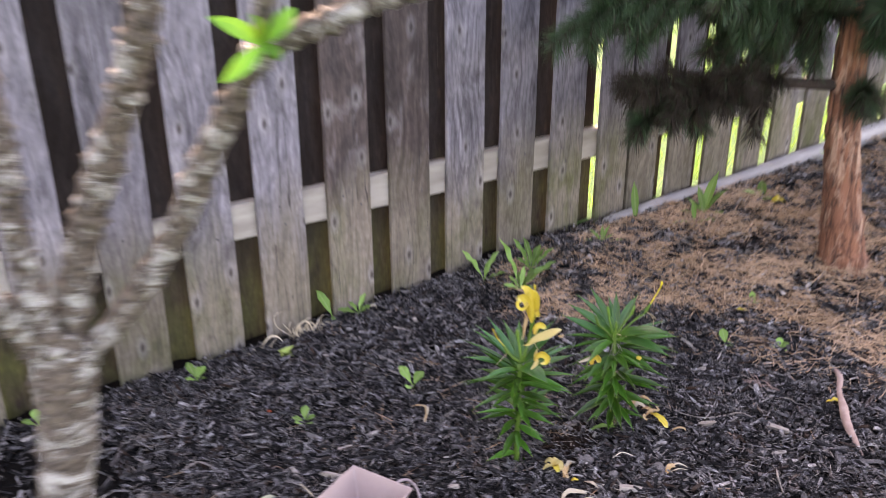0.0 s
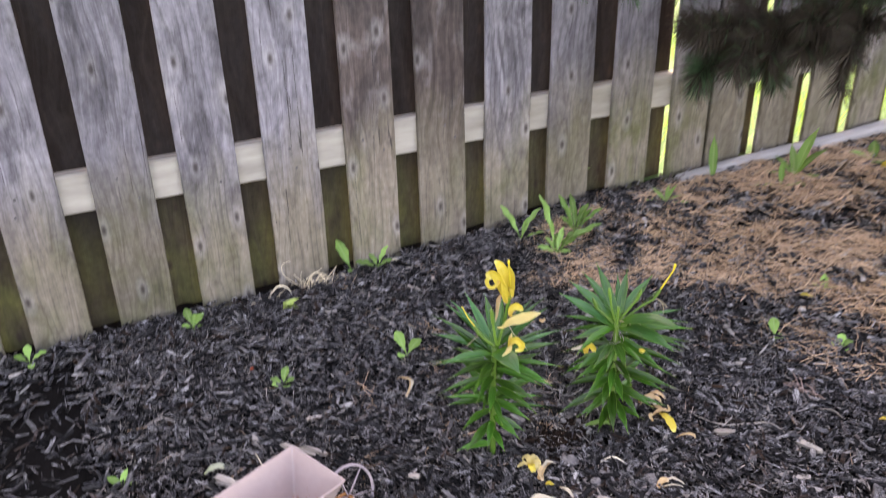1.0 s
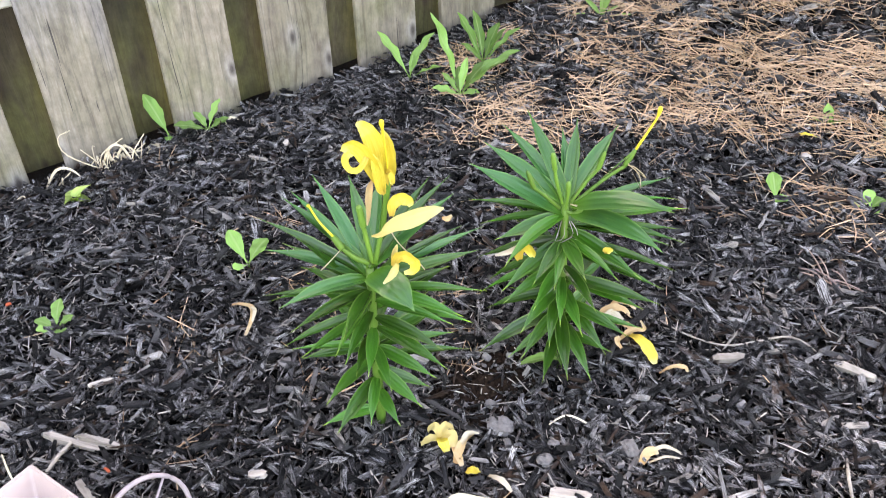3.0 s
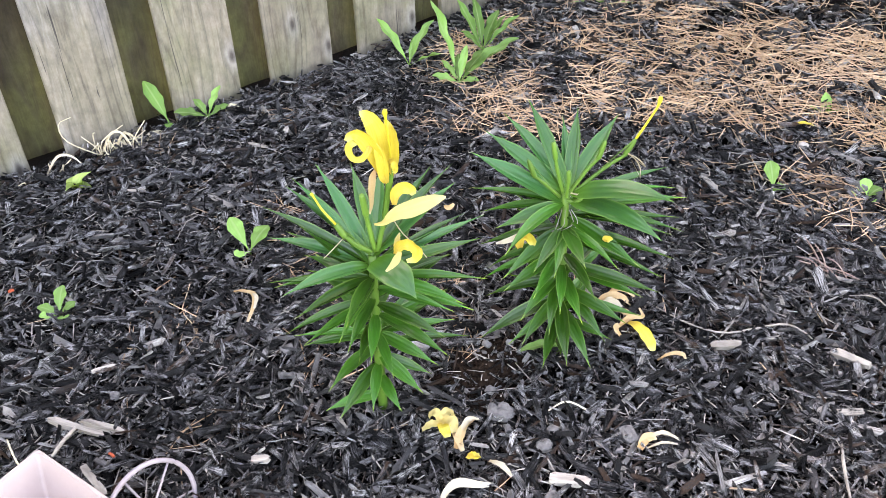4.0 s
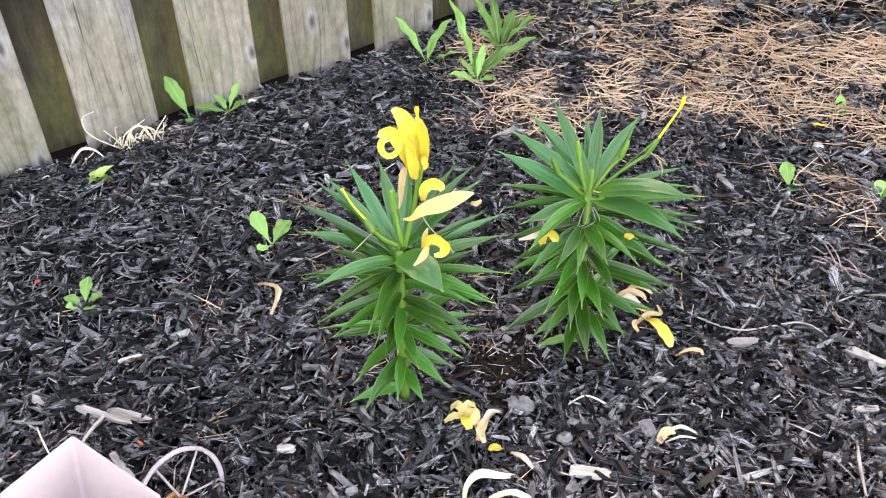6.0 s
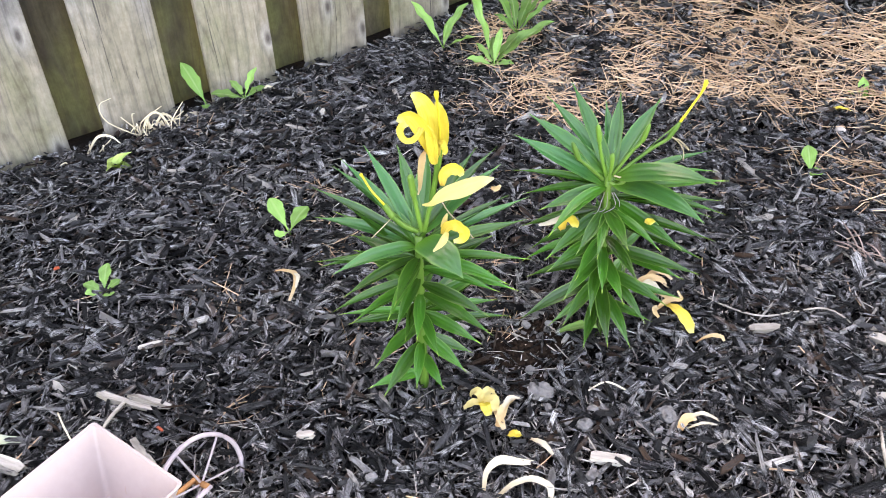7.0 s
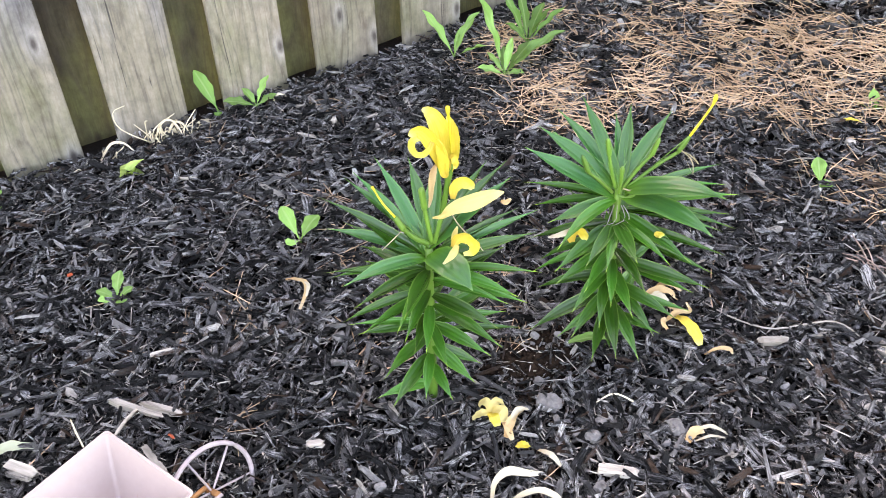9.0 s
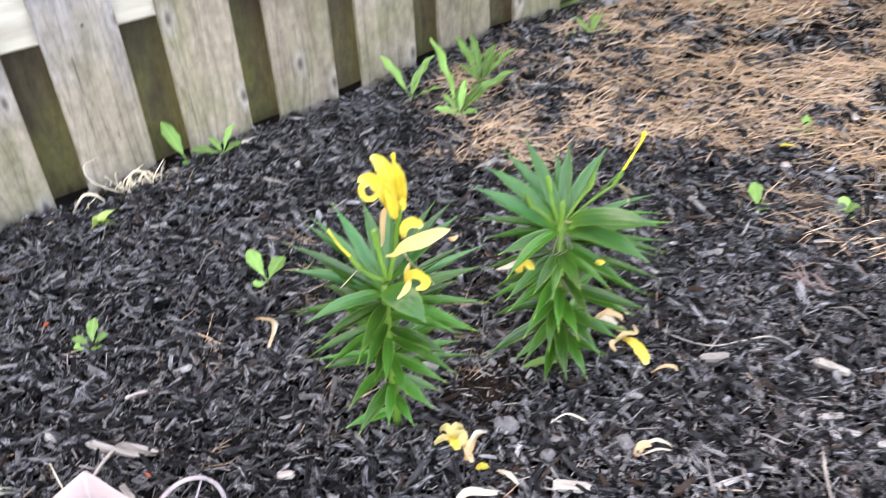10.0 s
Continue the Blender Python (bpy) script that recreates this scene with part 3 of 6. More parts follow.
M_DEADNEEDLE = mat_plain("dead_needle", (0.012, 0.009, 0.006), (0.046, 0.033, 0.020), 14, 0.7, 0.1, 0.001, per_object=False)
M_PINK = mat_enamel()
M_RUST = mat_plain("rust", (0.20, 0.075, 0.025), (0.42, 0.20, 0.08), 70, 0.9, 0.6, 0.001)
M_PINKROD = mat_plain("pink_rod", (0.24, 0.195, 0.205), (0.36, 0.31, 0.32), 50, 0.5, 0.2, 0.0006)
M_RED = mat_plain("red_scrap", (0.34, 0.05, 0.02), (0.45, 0.10, 0.04), 60, 0.6, 0.3, 0.001)

# ---------------------------------------------------------------- ground
def build_ground():
    def axis(lo, hi, step, far):
        a = list(np.arange(lo, hi + 1e-6, step))
        d = step
        while a[-1] < far:
            d *= 1.7
            a.append(a[-1] + d)
        d = step
        while a[0] > -far:
            d *= 1.7
            a.insert(0, a[0] - d)
        return np.array(a)
    xs, ys = axis(-1.2, 4.8, 0.04, 600), axis(-0.4, 3.0, 0.04, 600)
    gx, gy = np.meshgrid(xs, ys)
    fade = np.exp(-np.maximum(0, np.abs(gx - 1.5) - 6) / 10)
    h = gz(gx, gy) * fade - 0.014 + 0.004 * rng.normal(size=gx.shape) * (np.abs(gx - 1.8) < 3) * (gy < 2.2) * (gy > -0.4)
    verts = np.stack([gx, gy, h], -1).reshape(-1, 3)
    nx, ny = len(xs), len(ys)
    i = (np.arange(ny - 1)[:, None] * nx + np.arange(nx - 1)).ravel()
    faces = np.stack([i, i + 1, i + nx + 1, i + nx], -1)
    me = mesh_np("ground", verts, faces, smooth=True)
    me.materials.append(M_SOIL)
    me.materials.append(M_LAWN)
    mid = verts[faces].mean(1)
    lawn = (mid[:, 1] > np.where(mid[:, 0] > 2.0, 2.20, 2.27)) | (mid[:, 1] < -1.4) | (mid[:, 0] < -5) | (mid[:, 0] > 9)
    me.polygons.foreach_set("material_index", lawn.astype(np.int32))
    ob = new("ground", me)
    return tagged(ob, "dark garden bed soil with bright green lawn beyond the fence", "ground", kind="structure")


ground = build_ground()

# grass of the lawn behind the fence
def build_grass():
    n = 9000
    x, y = rng.uniform(1.6, 7.0, n), 2.25 + 3.2 * rng.random(n) ** 1.6
    h, w, a = rng.uniform(0.04, 0.10, n), rng.uniform(0.0015, 0.003, n), rng.uniform(0, 6.283, n)
    lean = rng.normal(0, 0.03, (n, 2))
    z = gz(x, y) - 0.012
    base = np.stack([x, y, z], -1)
    side = np.stack([np.cos(a) * w, np.sin(a) * w, 0 * a], -1)
    top = base + np.stack([lean[:, 0], lean[:, 1], h], -1)
    midp = base * 0.5 + top * 0.5 + np.stack([0 * h, 0 * h, h * 0.12], -1)
    v = np.stack([base - side, base + side, midp + side * 0.8, midp - side * 0.8, top + side * 0.1, top - side * 0.1], 1).reshape(-1, 3)
    i = np.arange(n)[:, None] * 6
    f = np.concatenate([i + [0, 1, 2, 3], i + [3, 2, 4, 5]])
    uv = np.tile([(0, 0), (1, 0), (1, 0.5), (0, 0.5), (1, 1), (0, 1)], (n, 1))
    me = mesh_np("lawn_grass", v, f, uv)
    me.materials.append(M_LIME)
    tagged(new("lawn_grass", me), "bright sunlit lawn grass behind the fence", "grass", kind="stuff")


build_grass()

# ---------------------------------------------------------------- fence
FENCE_Y, BOARD_W, BOARD_T, RAIL_T, TOP = 2.16, 0.1445, 0.016, 0.040, 1.86


def board_mesh(name, w, t, h, seed):
    """A fence board standing on its origin: eased arrises, faint cupping, a slightly uneven edge."""
    r = np.random.default_rng(seed)
    e = 0.0022
    prof = np.array([(-w / 2 + e, 0), (0, 0.0006), (w / 2 - e, 0), (w / 2, e), (w / 2, t - e), (w / 2 - e, t), (-w / 2 + e, t), (-w / 2, t - e), (-w / 2, e)])
    zs = np.linspace(0, h, 9)
    verts = []
    for z in zs:
        off = r.normal(0, 0.0009, 2)
        for k, (x, y) in enumerate(prof):
            verts.append((x + (off[0] if x > 0 else off[1]) , y, z))
    n = len(prof)
    faces = [(i * n + k, i * n + (k + 1) % n, (i + 1) * n + (k + 1) % n, (i + 1) * n + k) for i in range(8) for k in range(n)]
    bm = bmesh.new()
    vs = [bm.verts.new(v) for v in verts]
    for f in faces:
        bm.faces.new([vs[k] for k in f])
    bm.faces.new(vs[:n][::-1])
    bm.faces.new(vs[-n:])
    me = bpy.data.meshes.new(name)
    bm.to_mesh(me)
    bm.free()
    return me


def box_bm(x0, x1, y0, y1, z0, z1, bev=0.002):
    bm = bmesh.new()
    bmesh.ops.create_cube(bm, size=1.0, matrix=Matrix.Translation(((x0 + x1) / 2, (y0 + y1) / 2, (z0 + z1) / 2)) @ Matrix.Diagonal((x1 - x0, y1 - y0, z1 - z0, 1)))
    if bev:
        bmesh.ops.bevel(bm, geom=bm.edges[:], offset=bev, segments=1, affect="EDGES")
    return bm


fence = thing("fence", (0, 0, 0), "weathered grey wooden shadowbox fence with boards on both sides of its rails", "fence", kind="structure")
front_meshes = [board_mesh("board", BOARD_W, BOARD_T, TOP + 0.06, s) for s in range(6)]
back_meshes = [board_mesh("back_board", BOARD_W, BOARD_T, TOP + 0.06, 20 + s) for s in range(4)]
brown_meshes = [board_mesh("board", BOARD_W, BOARD_T, TOP + 0.06, 40 + s) for s in range(2)]
for me in brown_meshes:
    me.materials.append(M_BROWN)
for me in front_meshes:
    me.materials.append(M_BOARD)
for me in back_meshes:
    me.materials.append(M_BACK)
nail_bm = bmesh.new()
bmesh.ops.create_cone(nail_bm, cap_ends=True, segments=8, radius1=0.0036, radius2=0.003, depth=0.003, matrix=pose(0, -0.0006, 0, 90))
nail_me = bpy.data.meshes.new("nail")
nail_bm.to_mesh(nail_me)
nail_bm.free()
nail_me.materials.append(M_NAIL)
LEFTS = [0.397 - 0.216 * k for k in range(18, 0, -1)] + [0.397, 0.616, 0.831, 1.055, 1.267, 1.479, 1.689, 1.907, 2.135, 2.292, 2.503, 2.712, 2.92, 3.129, 3.34, 3.553] + [3.553 + 0.213 * k for k in range(1, 19)]
for i, x0 in enumerate(LEFTS):
    cx = x0 + BOARD_W / 2
    lean = rnd.gauss(0, 0.25)
    b = put("board", (brown_meshes if 1.03 < x0 < 1.33 else front_meshes)[(i * 5 + i // 3) % (2 if 1.03 < x0 < 1.33 else 6)], None, fence, m=pose(cx, FENCE_Y + rnd.uniform(-0.0015, 0.0015), g(cx, 2.14) - 0.045, 0, lean, rnd.gauss(0, 0.5)))
    if 0.0 < cx < 4.0:
        for zz in (0.308, 0.356):
            put("nail", nail_me, None, b, m=pose(rnd.uniform(-0.045, 0.045), 0, zz - b.location.z + rnd.uniform(-0.008, 0.008)))
    nxt = LEFTS[i + 1] if i + 1 < len(LEFTS) else x0 + 0.21
    if nxt - x0 > 0.18:
        bx = (x0 + BOARD_W + nxt) / 2 - (0.012 if 1.88 < x0 < 1.94 else 0.022 if x0 > 1.88 else -0.016 if x0 > 1.2 else 0.0)
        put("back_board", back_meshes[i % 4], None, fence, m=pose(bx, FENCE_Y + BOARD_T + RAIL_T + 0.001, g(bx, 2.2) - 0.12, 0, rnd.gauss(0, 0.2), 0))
X0, X1 = LEFTS[0] - 0.1, LEFTS[-1] + 0.25
for z0, z1 in ((0.282, 0.386), (1.56, 1.66)):
    for a, b in ((X0, -0.24), (-0.237, 2.243), (2.341, 4.60), (4.603, X1)):
        part("rail", box_bm(a, b, FENCE_Y + BOARD_T + 0.001, FENCE_Y + BOARD_T + RAIL_T, z0 + (0.0 if a < 2 else 0.025), z1 + (0.0 if a < 2 else 0.025), 0.004), M_RAIL, fence)
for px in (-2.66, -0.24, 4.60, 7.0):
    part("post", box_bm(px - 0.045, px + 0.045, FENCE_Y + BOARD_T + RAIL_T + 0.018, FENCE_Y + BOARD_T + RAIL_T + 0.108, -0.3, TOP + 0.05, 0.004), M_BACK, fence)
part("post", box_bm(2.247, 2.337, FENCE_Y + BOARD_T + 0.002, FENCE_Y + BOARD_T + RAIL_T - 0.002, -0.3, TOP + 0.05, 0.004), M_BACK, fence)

# timber along the foot of the fence
def build_timber():
    L = 3.2
    verts, faces = [], []
    ns, n = 24, 10
    r = np.random.default_rng(3)
    for i in range(ns):
        s = i / (ns - 1)
        x = 2.15 + L * s
        top = g(x, 2.10) + min(0.045, 0.020 + 0.05 * s)
        for k in range(n):
            w = 2 * math.pi * k / n
            y = 2.112 + 0.040 * math.copysign(abs(math.cos(w)) ** 0.6, math.cos(w)) * (0.55 + min(0.45, s * 3))
            z = top - 0.040 + 0.042 * math.copysign(abs(math.sin(w)) ** 0.6, math.sin(w))
            verts.append((x, y + r.normal(0, 0.0008), z + r.normal(0, 0.0008)))
    faces = [(i * n + k, (i + 1) * n + k, (i + 1) * n + (k + 1) % n, i * n + (k + 1) % n) for i in range(ns - 1) for k in range(n)]
    me = mesh_np("landscape_timber", verts, faces, smooth=True)
    bm = bmesh.new()
    bm.from_mesh(me)
    bmesh.ops.holes_fill(bm, edges=bm.edges[:])
    bmesh.ops.recalc_face_normals(bm, faces=bm.faces[:])
    bm.to_mesh(me)
    bm.free()
    me.materials.append(M_TIMBER)
    tagged(new("landscape_timber", me), "bleached grey timber edging half sunk along the fence foot", "edging")


build_timber()

# ---------------------------------------------------------------- two lilies
def leaf_mesh(name, L, W, droop, seed, cup=0.35, broad=0.4, stalk=0.30, point=0.9):
    """A lance-shaped leaf along +x from its origin, face up, arching by droop."""
    r = np.random.default_rng(seed)
    n, cols = 10, 5
    verts, uvs = [], []
    ang, x, z = 0.0, 0.0, 0.0
    bend = r.normal(0, 0.10)
    y0 = 0.0
    for i in range(n):
        s = i / (n - 1)
        w = W / 2 * (stalk * (1 - s) + math.sin(math.pi * s ** (0.62 + 0.5 * broad)) ** point)
        w = min(max(w * (1 - s ** 8), 0.0006), W / 2)
        if i:
            ang = droop * s ** 1.3
            x += L / (n - 1) * math.cos(ang)
            z -= L / (n - 1) * math.sin(ang)
            y0 += L / (n - 1) * bend * s
        for k in range(cols):
            t = k / (cols - 1) * 2 - 1
            verts.append((x - math.sin(ang) * 0, y0 + t * w, z + cup * abs(t) ** 1.2 * w + 0.04 * w * math.sin(5 * s + 2 * t + seed)))
            uvs.append((k / (cols - 1), s))
    faces = [(i * cols + k, (i + 1) * cols + k, (i + 1) * cols + k + 1, i * cols + k + 1) for i in range(n - 1) for k in range(cols - 1)]
    faces = [f[::-1] for f in faces]
    return mesh_np(name, verts, faces, uvs, smooth=True)


MID_SHAPES = [(0.16, 0.35), (0.15, 0.55), (0.17, 0.25), (0.16, 0.65)]
TOP_SHAPES = [(0.14, 0.25), (0.14, 0.12), (0.145, 0.40), (0.14, 0.18)]
MID_LEAVES = [leaf_mesh("leaf", 1.0, w, d, s, 0.34, 0.3, 0.13, 1.2) for s, (w, d) in enumerate(MID_SHAPES)]
TOP_LEAVES = [leaf_mesh("leaf", 1.0, w, d, 30 + s, 0.5, 0.4, 0.35, 1.15) for s, (w, d) in enumerate(TOP_SHAPES)]
BROAD_LEAF = leaf_mesh("leaf", 1.0, 0.50, 1.0, 50, 0.10, 0.2)
WIDE_LEAF = leaf_mesh("leaf", 1.0, 0.245, 0.75, 51, 0.2, 0.3)
for me in MID_LEAVES:
    me.materials.append(M_LILY)
for me in TOP_LEAVES + [WIDE_LEAF, BROAD_LEAF]:
    me.materials.append(M_LILYTOP)


def leaf_at(parent, me, base, azim, elev, length, twist=0.0, name="leaf"):
    return put(name, me, None, parent, m=Matrix.LocRotScale(base, Euler((radians(twist), radians(-elev), radians(azim)), "XYZ"), (length, length, length)))


def spine(points, h):
    p = spline(points, 40)
    i = min(39, max(0, int(h * 39)))
    return p[i, :3]


# plant axes taken from the camera: a to its right, b away from it, both level
RIGHT, AWAY = Vector((0.859, -0.512, 0)), Vector((0.512, 0.859, 0))


R_AZ = math.degrees(math.atan2(-0.512, 0.859))  # azimuth of the camera's right


def local(a, b, z):
    v = RIGHT * a + AWAY * b
    return (v.x, v.y, z)


def loc_path(rows):
    return [(*local(a, b, z), r) for a, b, z, r in rows]


# leaves placed to fit the camera's view: height on the stem, azimuth from its right, rise, length, width
LEAVES_A_CROWN = [
    (0.97, 128, 47, 0.134, 0.0161), (0.97, 148, 38, 0.137, 0.0134), (1.0, 151, 27, 0.13, 0.0129), (0.97, 164, 26, 0.145, 0.0127), (0.97, 166, 9, 0.13, 0.0151),
    (1.0, 99, 30, 0.12, 0.0167), (1.0, 82, 31, 0.115, 0.0207), (1.0, 55, 27, 0.13, 0.0151), (1.0, 33, 32, 0.14, 0.012), (1.0, 26, 25, 0.128, 0.0187),
    (0.97, 18, 17, 0.124, 0.01), (0.97, 14, 14, 0.143, 0.0114), (0.97, -2, 11, 0.128, 0.0144), (0.97, -141, 13, 0.12, 0.0182), (0.92, -104, 8, 0.1, 0.0174),
    (0.92, -9, 4, 0.132, 0.0138), (0.92, -20, -10, 0.112, 0.0179)]
LEAVES_A_MIDDLE = [
    (0.9, -138, 3, 0.11, 0.0168), (0.92, 177, -8, 0.13, 0.0104), (0.9, -179, -10, 0.125, 0.0118), (0.87, -108, 8, 0.11, 0.0144), (0.82, -103, 5, 0.1, 0.014),
    (0.85, -19, -8, 0.121, 0.0154), (0.87, -23, -4, 0.1, 0.0132), (0.79, -40, -3, 0.1, 0.0171), (0.74, -35, -9, 0.105, 0.0168), (0.77, -132, 8, 0.11, 0.0157),
    (0.82, -168, -22, 0.12, 0.0119), (0.62, -172, -13, 0.095, 0.0144), (0.64, -42, -5, 0.09, 0.0164), (0.69, -104, 13, 0.085, 0.0145), (0.72, -90, -2, 0.080, 0.0145), (0.62, -74, -4, 0.075, 0.0135)]
LEAVES_A_LOWER = [
    (0.56, -125, 4, 0.095, 0.0178), (0.51, -4, -32, 0.075, 0.014), (0.49, -49, -9, 0.08, 0.0169), (0.44, -121, -13, 0.09, 0.0185), (0.21, -161, 1, 0.076, 0.0158),
    (0.08, 26, 12, 0.042, 0.0139), (0.36, -72, -14, 0.060, 0.015), (0.46, -98, -10, 0.070, 0.014), (0.56, 2, -3, 0.117, 0.0115), (0.62, -175, -1, 0.102, 0.01),
    (0.64, 2, -4, 0.099, 0.0128)]
LEAVES_B_CROWN = [
    (1.0, 113, 37, 0.13, 0.0179), (1.0, 126, 25, 0.135, 0.0158), (0.97, 127, 19, 0.13, 0.0136), (1.0, 143, 20, 0.13, 0.0193), (0.97, 157, 18, 0.134, 0.0241),
    (1.0, 83, 32, 0.105, 0.0128), (1.0, 75, 35, 0.115, 0.0166), (1.0, 50, 29, 0.125, 0.0196), (0.97, 10, 11, 0.14, 0.0112), (0.97, 6, 3, 0.145, 0.012),
    (0.95, -3, 1, 0.15, 0.0178), (0.92, -2, -5, 0.145, 0.0128), (0.92, -25, 2, 0.146, 0.0143), (0.97, -157, -7, 0.095, 0.0191), (0.97, -143, -10, 0.11, 0.0181),
    (0.95, 156, -5, 0.13, 0.0128), (0.95, 155, -23, 0.125, 0.0138), (0.87, -81, 0, 0.085, 0.0188)]
LEAVES_B_MIDDLE = [
    (0.9, -40, -17, 0.113, 0.0188), (0.87, -118, -7, 0.09, 0.0153), (0.87, -143, -21, 0.105, 0.0179), (0.85, -103, -11, 0.085, 0.0126), (0.9, -19, -9, 0.136, 0.011),
    (0.85, -29, -3, 0.14, 0.013), (0.82, -32, -7, 0.132, 0.0131), (0.85, -59, -2, 0.1, 0.0126), (0.74, -72, 0, 0.095, 0.0169), (0.72, -140, -5, 0.1, 0.0172),
    (0.74, -120, -4, 0.09, 0.0149), (0.69, -98, -3, 0.09, 0.0135), (0.67, -29, -3, 0.127, 0.0178), (0.67, -32, -8, 0.11, 0.0178), (0.85, 170, -24, 0.12, 0.0137),
    (0.79, 170, -31, 0.115, 0.0138), (0.72, 180, -23, 0.115, 0.0137)]
LEAVES_B_LOWER = [
    (0.62, -129, -5, 0.095, 0.0173), (0.59, 179, -22, 0.105, 0.0139), (0.62, -83, 0, 0.095, 0.0171), (0.51, -157, -17, 0.12, 0.0181), (0.54, -45, -6, 0.1, 0.0178),
    (0.59, -113, -12, 0.09, 0.016), (0.54, -58, -15, 0.095, 0.0164), (0.51, -128, -13, 0.09, 0.0163), (0.44, -140, -14, 0.09, 0.0128), (0.36, -50, 0, 0.08, 0.0129),
    (0.49, -92, -14, 0.105, 0.0183), (0.44, -72, -12, 0.1, 0.0186), (0.41, -109, -6, 0.095, 0.0162), (0.26, -92, 15, 0.06, 0.0136), (0.51, -18, -9, 0.111, 0.0123)]


def lily(place, crown, seed, behind, low, lean, label, rows):
    r = random.Random(seed)
    plant = thing("lily", place, label, "lily", "lilies in the bed")
    stem = [(0, 0, -0.03, 0.0066), (lean[0] * 0.3, lean[1] * 0.3, crown * 0.4, 0.0062), (lean[0], lean[1], crown, 0.0048)]
    put("stem", tube("stem", stem, 20, 9, 0.012, seed), M_STEM, plant, "pale green ridged stem")
    turn = math.degrees(math.atan2(-0.512, 0.859))
    far = [(r.uniform(low, 0.98), r.uniform(15, 165), 0, r.uniform(0.085, 0.125), r.uniform(0.014, 0.018)) for k in range(behind)]
    far = [(h, az, -8 + 38 * h ** 2 + r.uniform(-9, 9), L * (0.55 + 0.45 * h), w) for h, az, e, L, w in far]
    for h, az, rise, L, w in rows + far:
        k = r.randrange(4)
        top = h >= 0.95 and rise > 8
        me = (TOP_LEAVES if top else MID_LEAVES)[k]
        droop, wide = (TOP_SHAPES if top else MID_SHAPES)[k][1], (TOP_SHAPES if top else MID_SHAPES)[k][0]
        place_on = Matrix.LocRotScale(tuple(spine(stem, h)), Euler((radians(r.uniform(-12, 12) + 22 * math.cos(radians(az))), radians(-rise - math.degrees(0.43 * droop)), radians(az + turn)), "XYZ"), (L * 1.02, w / wide, L * 1.02))
        put("leaf", me, None, plant, m=place_on)
    return plant, Vector(stem[-1][:3])


lily_a, crown_a = lily((1.039, 1.236, 0.003), 0.247, 3, 20, 0.5, (0.008, 0.010),
                       "green lily with a few wilting yellow flowers in black mulch", LEAVES_A_CROWN + LEAVES_A_MIDDLE + LEAVES_A_LOWER)
lily_b, crown_b = lily((1.283, 1.185, 0.016), 0.238, 8, 26, 0.4, (0.024, 0.036),
                       "green lily with bare flower stalks in black mulch", LEAVES_B_CROWN + LEAVES_B_MIDDLE + LEAVES_B_LOWER)
# broad leaves that hang over the front
leaf_at(lily_a, BROAD_LEAF, tuple(crown_a + Vector(local(0.004, -0.008, 0.0))), R_AZ - 52, 17, 0.076, 6)
leaf_at(lily_b, WIDE_LEAF, tuple(crown_b + Vector(local(0.008, -0.004, 0.0))), R_AZ - 28, 31, 0.128, 16)
leaf_at(lily_b, WIDE_LEAF, tuple(crown_b + Vector(local(0.006, -0.008, -0.008))), R_AZ - 38, 17, 0.126, 12)


def on(plant_crown, rows):
    """Rows of right, away, up, radius from a plant's crown."""
    c = plant_crown
    return [(c.x + v[0], c.y + v[1], c.z + v[2], rr) for (a, b, z, rr) in rows for v in (local(a, b, z),)]


FACE = tuple(-AWAY * 0.78 + Vector((0, 0, 0.62)))
# the first lily's stalks, styles and withered flowers
STALKS_A = [
    [(0.007, 0.0, 0.007, 0.0028), (0.0127, 0.002, 0.032, 0.0028), (0.0178, 0.004, 0.052, 0.0029), (0.0225, 0.005, 0.081, 0.0031), (0.0255, 0.006, 0.102, 0.0042), (0.0283, 0.006, 0.120, 0.0036)],
    [(0.004, 0.0, 0.007, 0.0028), (-0.0003, 0.002, 0.036, 0.0030), (-0.0032, 0.004, 0.055, 0.0028), (-0.0034, 0.004, 0.057, 0.0040), (-0.006, 0.006, 0.079, 0.0037), (-0.0064, 0.006, 0.082, 0.0018)],
    [(0.0, -0.002, 0.008, 0.0028), (-0.0149, -0.006, 0.020, 0.0032), (-0.0265, -0.008, 0.034, 0.0027), (-0.0279, -0.008, 0.0355, 0.0040), (-0.0356, -0.006, 0.049, 0.0037), (-0.037, -0.006, 0.051, 0.0018)]]
STYLES_A = [
    ([(-0.0365, -0.006, 0.051, 0.0015), (-0.05, -0.002, 0.068, 0.0013), (-0.0579, 0.0, 0.084, 0.0013), (-0.0603, 0.0, 0.089, 0.0022)], M_STYLE, "thin yellow style"),
    ([(0.0284, 0.002, 0.123, 0.0010), (0.028, -0.006, 0.155, 0.0013), (0.0266, -0.006, 0.183, 0.0013), (0.0259, -0.004, 0.190, 0.0028), (0.0259, -0.004, 0.194, 0.0022)], M_STYLE, "thin yellow style"),
    ([(0.0245, -0.008, 0.066, 0.0007), (0.0364, -0.014, 0.045, 0.0007), (0.0569, -0.020, 0.023, 0.0007), (0.0636, -0.022, 0.014, 0.0006)], M_WHITE, "pale dry filament"),
    ([(-0.028, -0.008, 0.0345, 0.0007), (-0.0449, -0.012, 0.017, 0.0007), (-0.0532, -0.014, 0.009, 0.0006)], M_WHITE, "pale dry filament")]
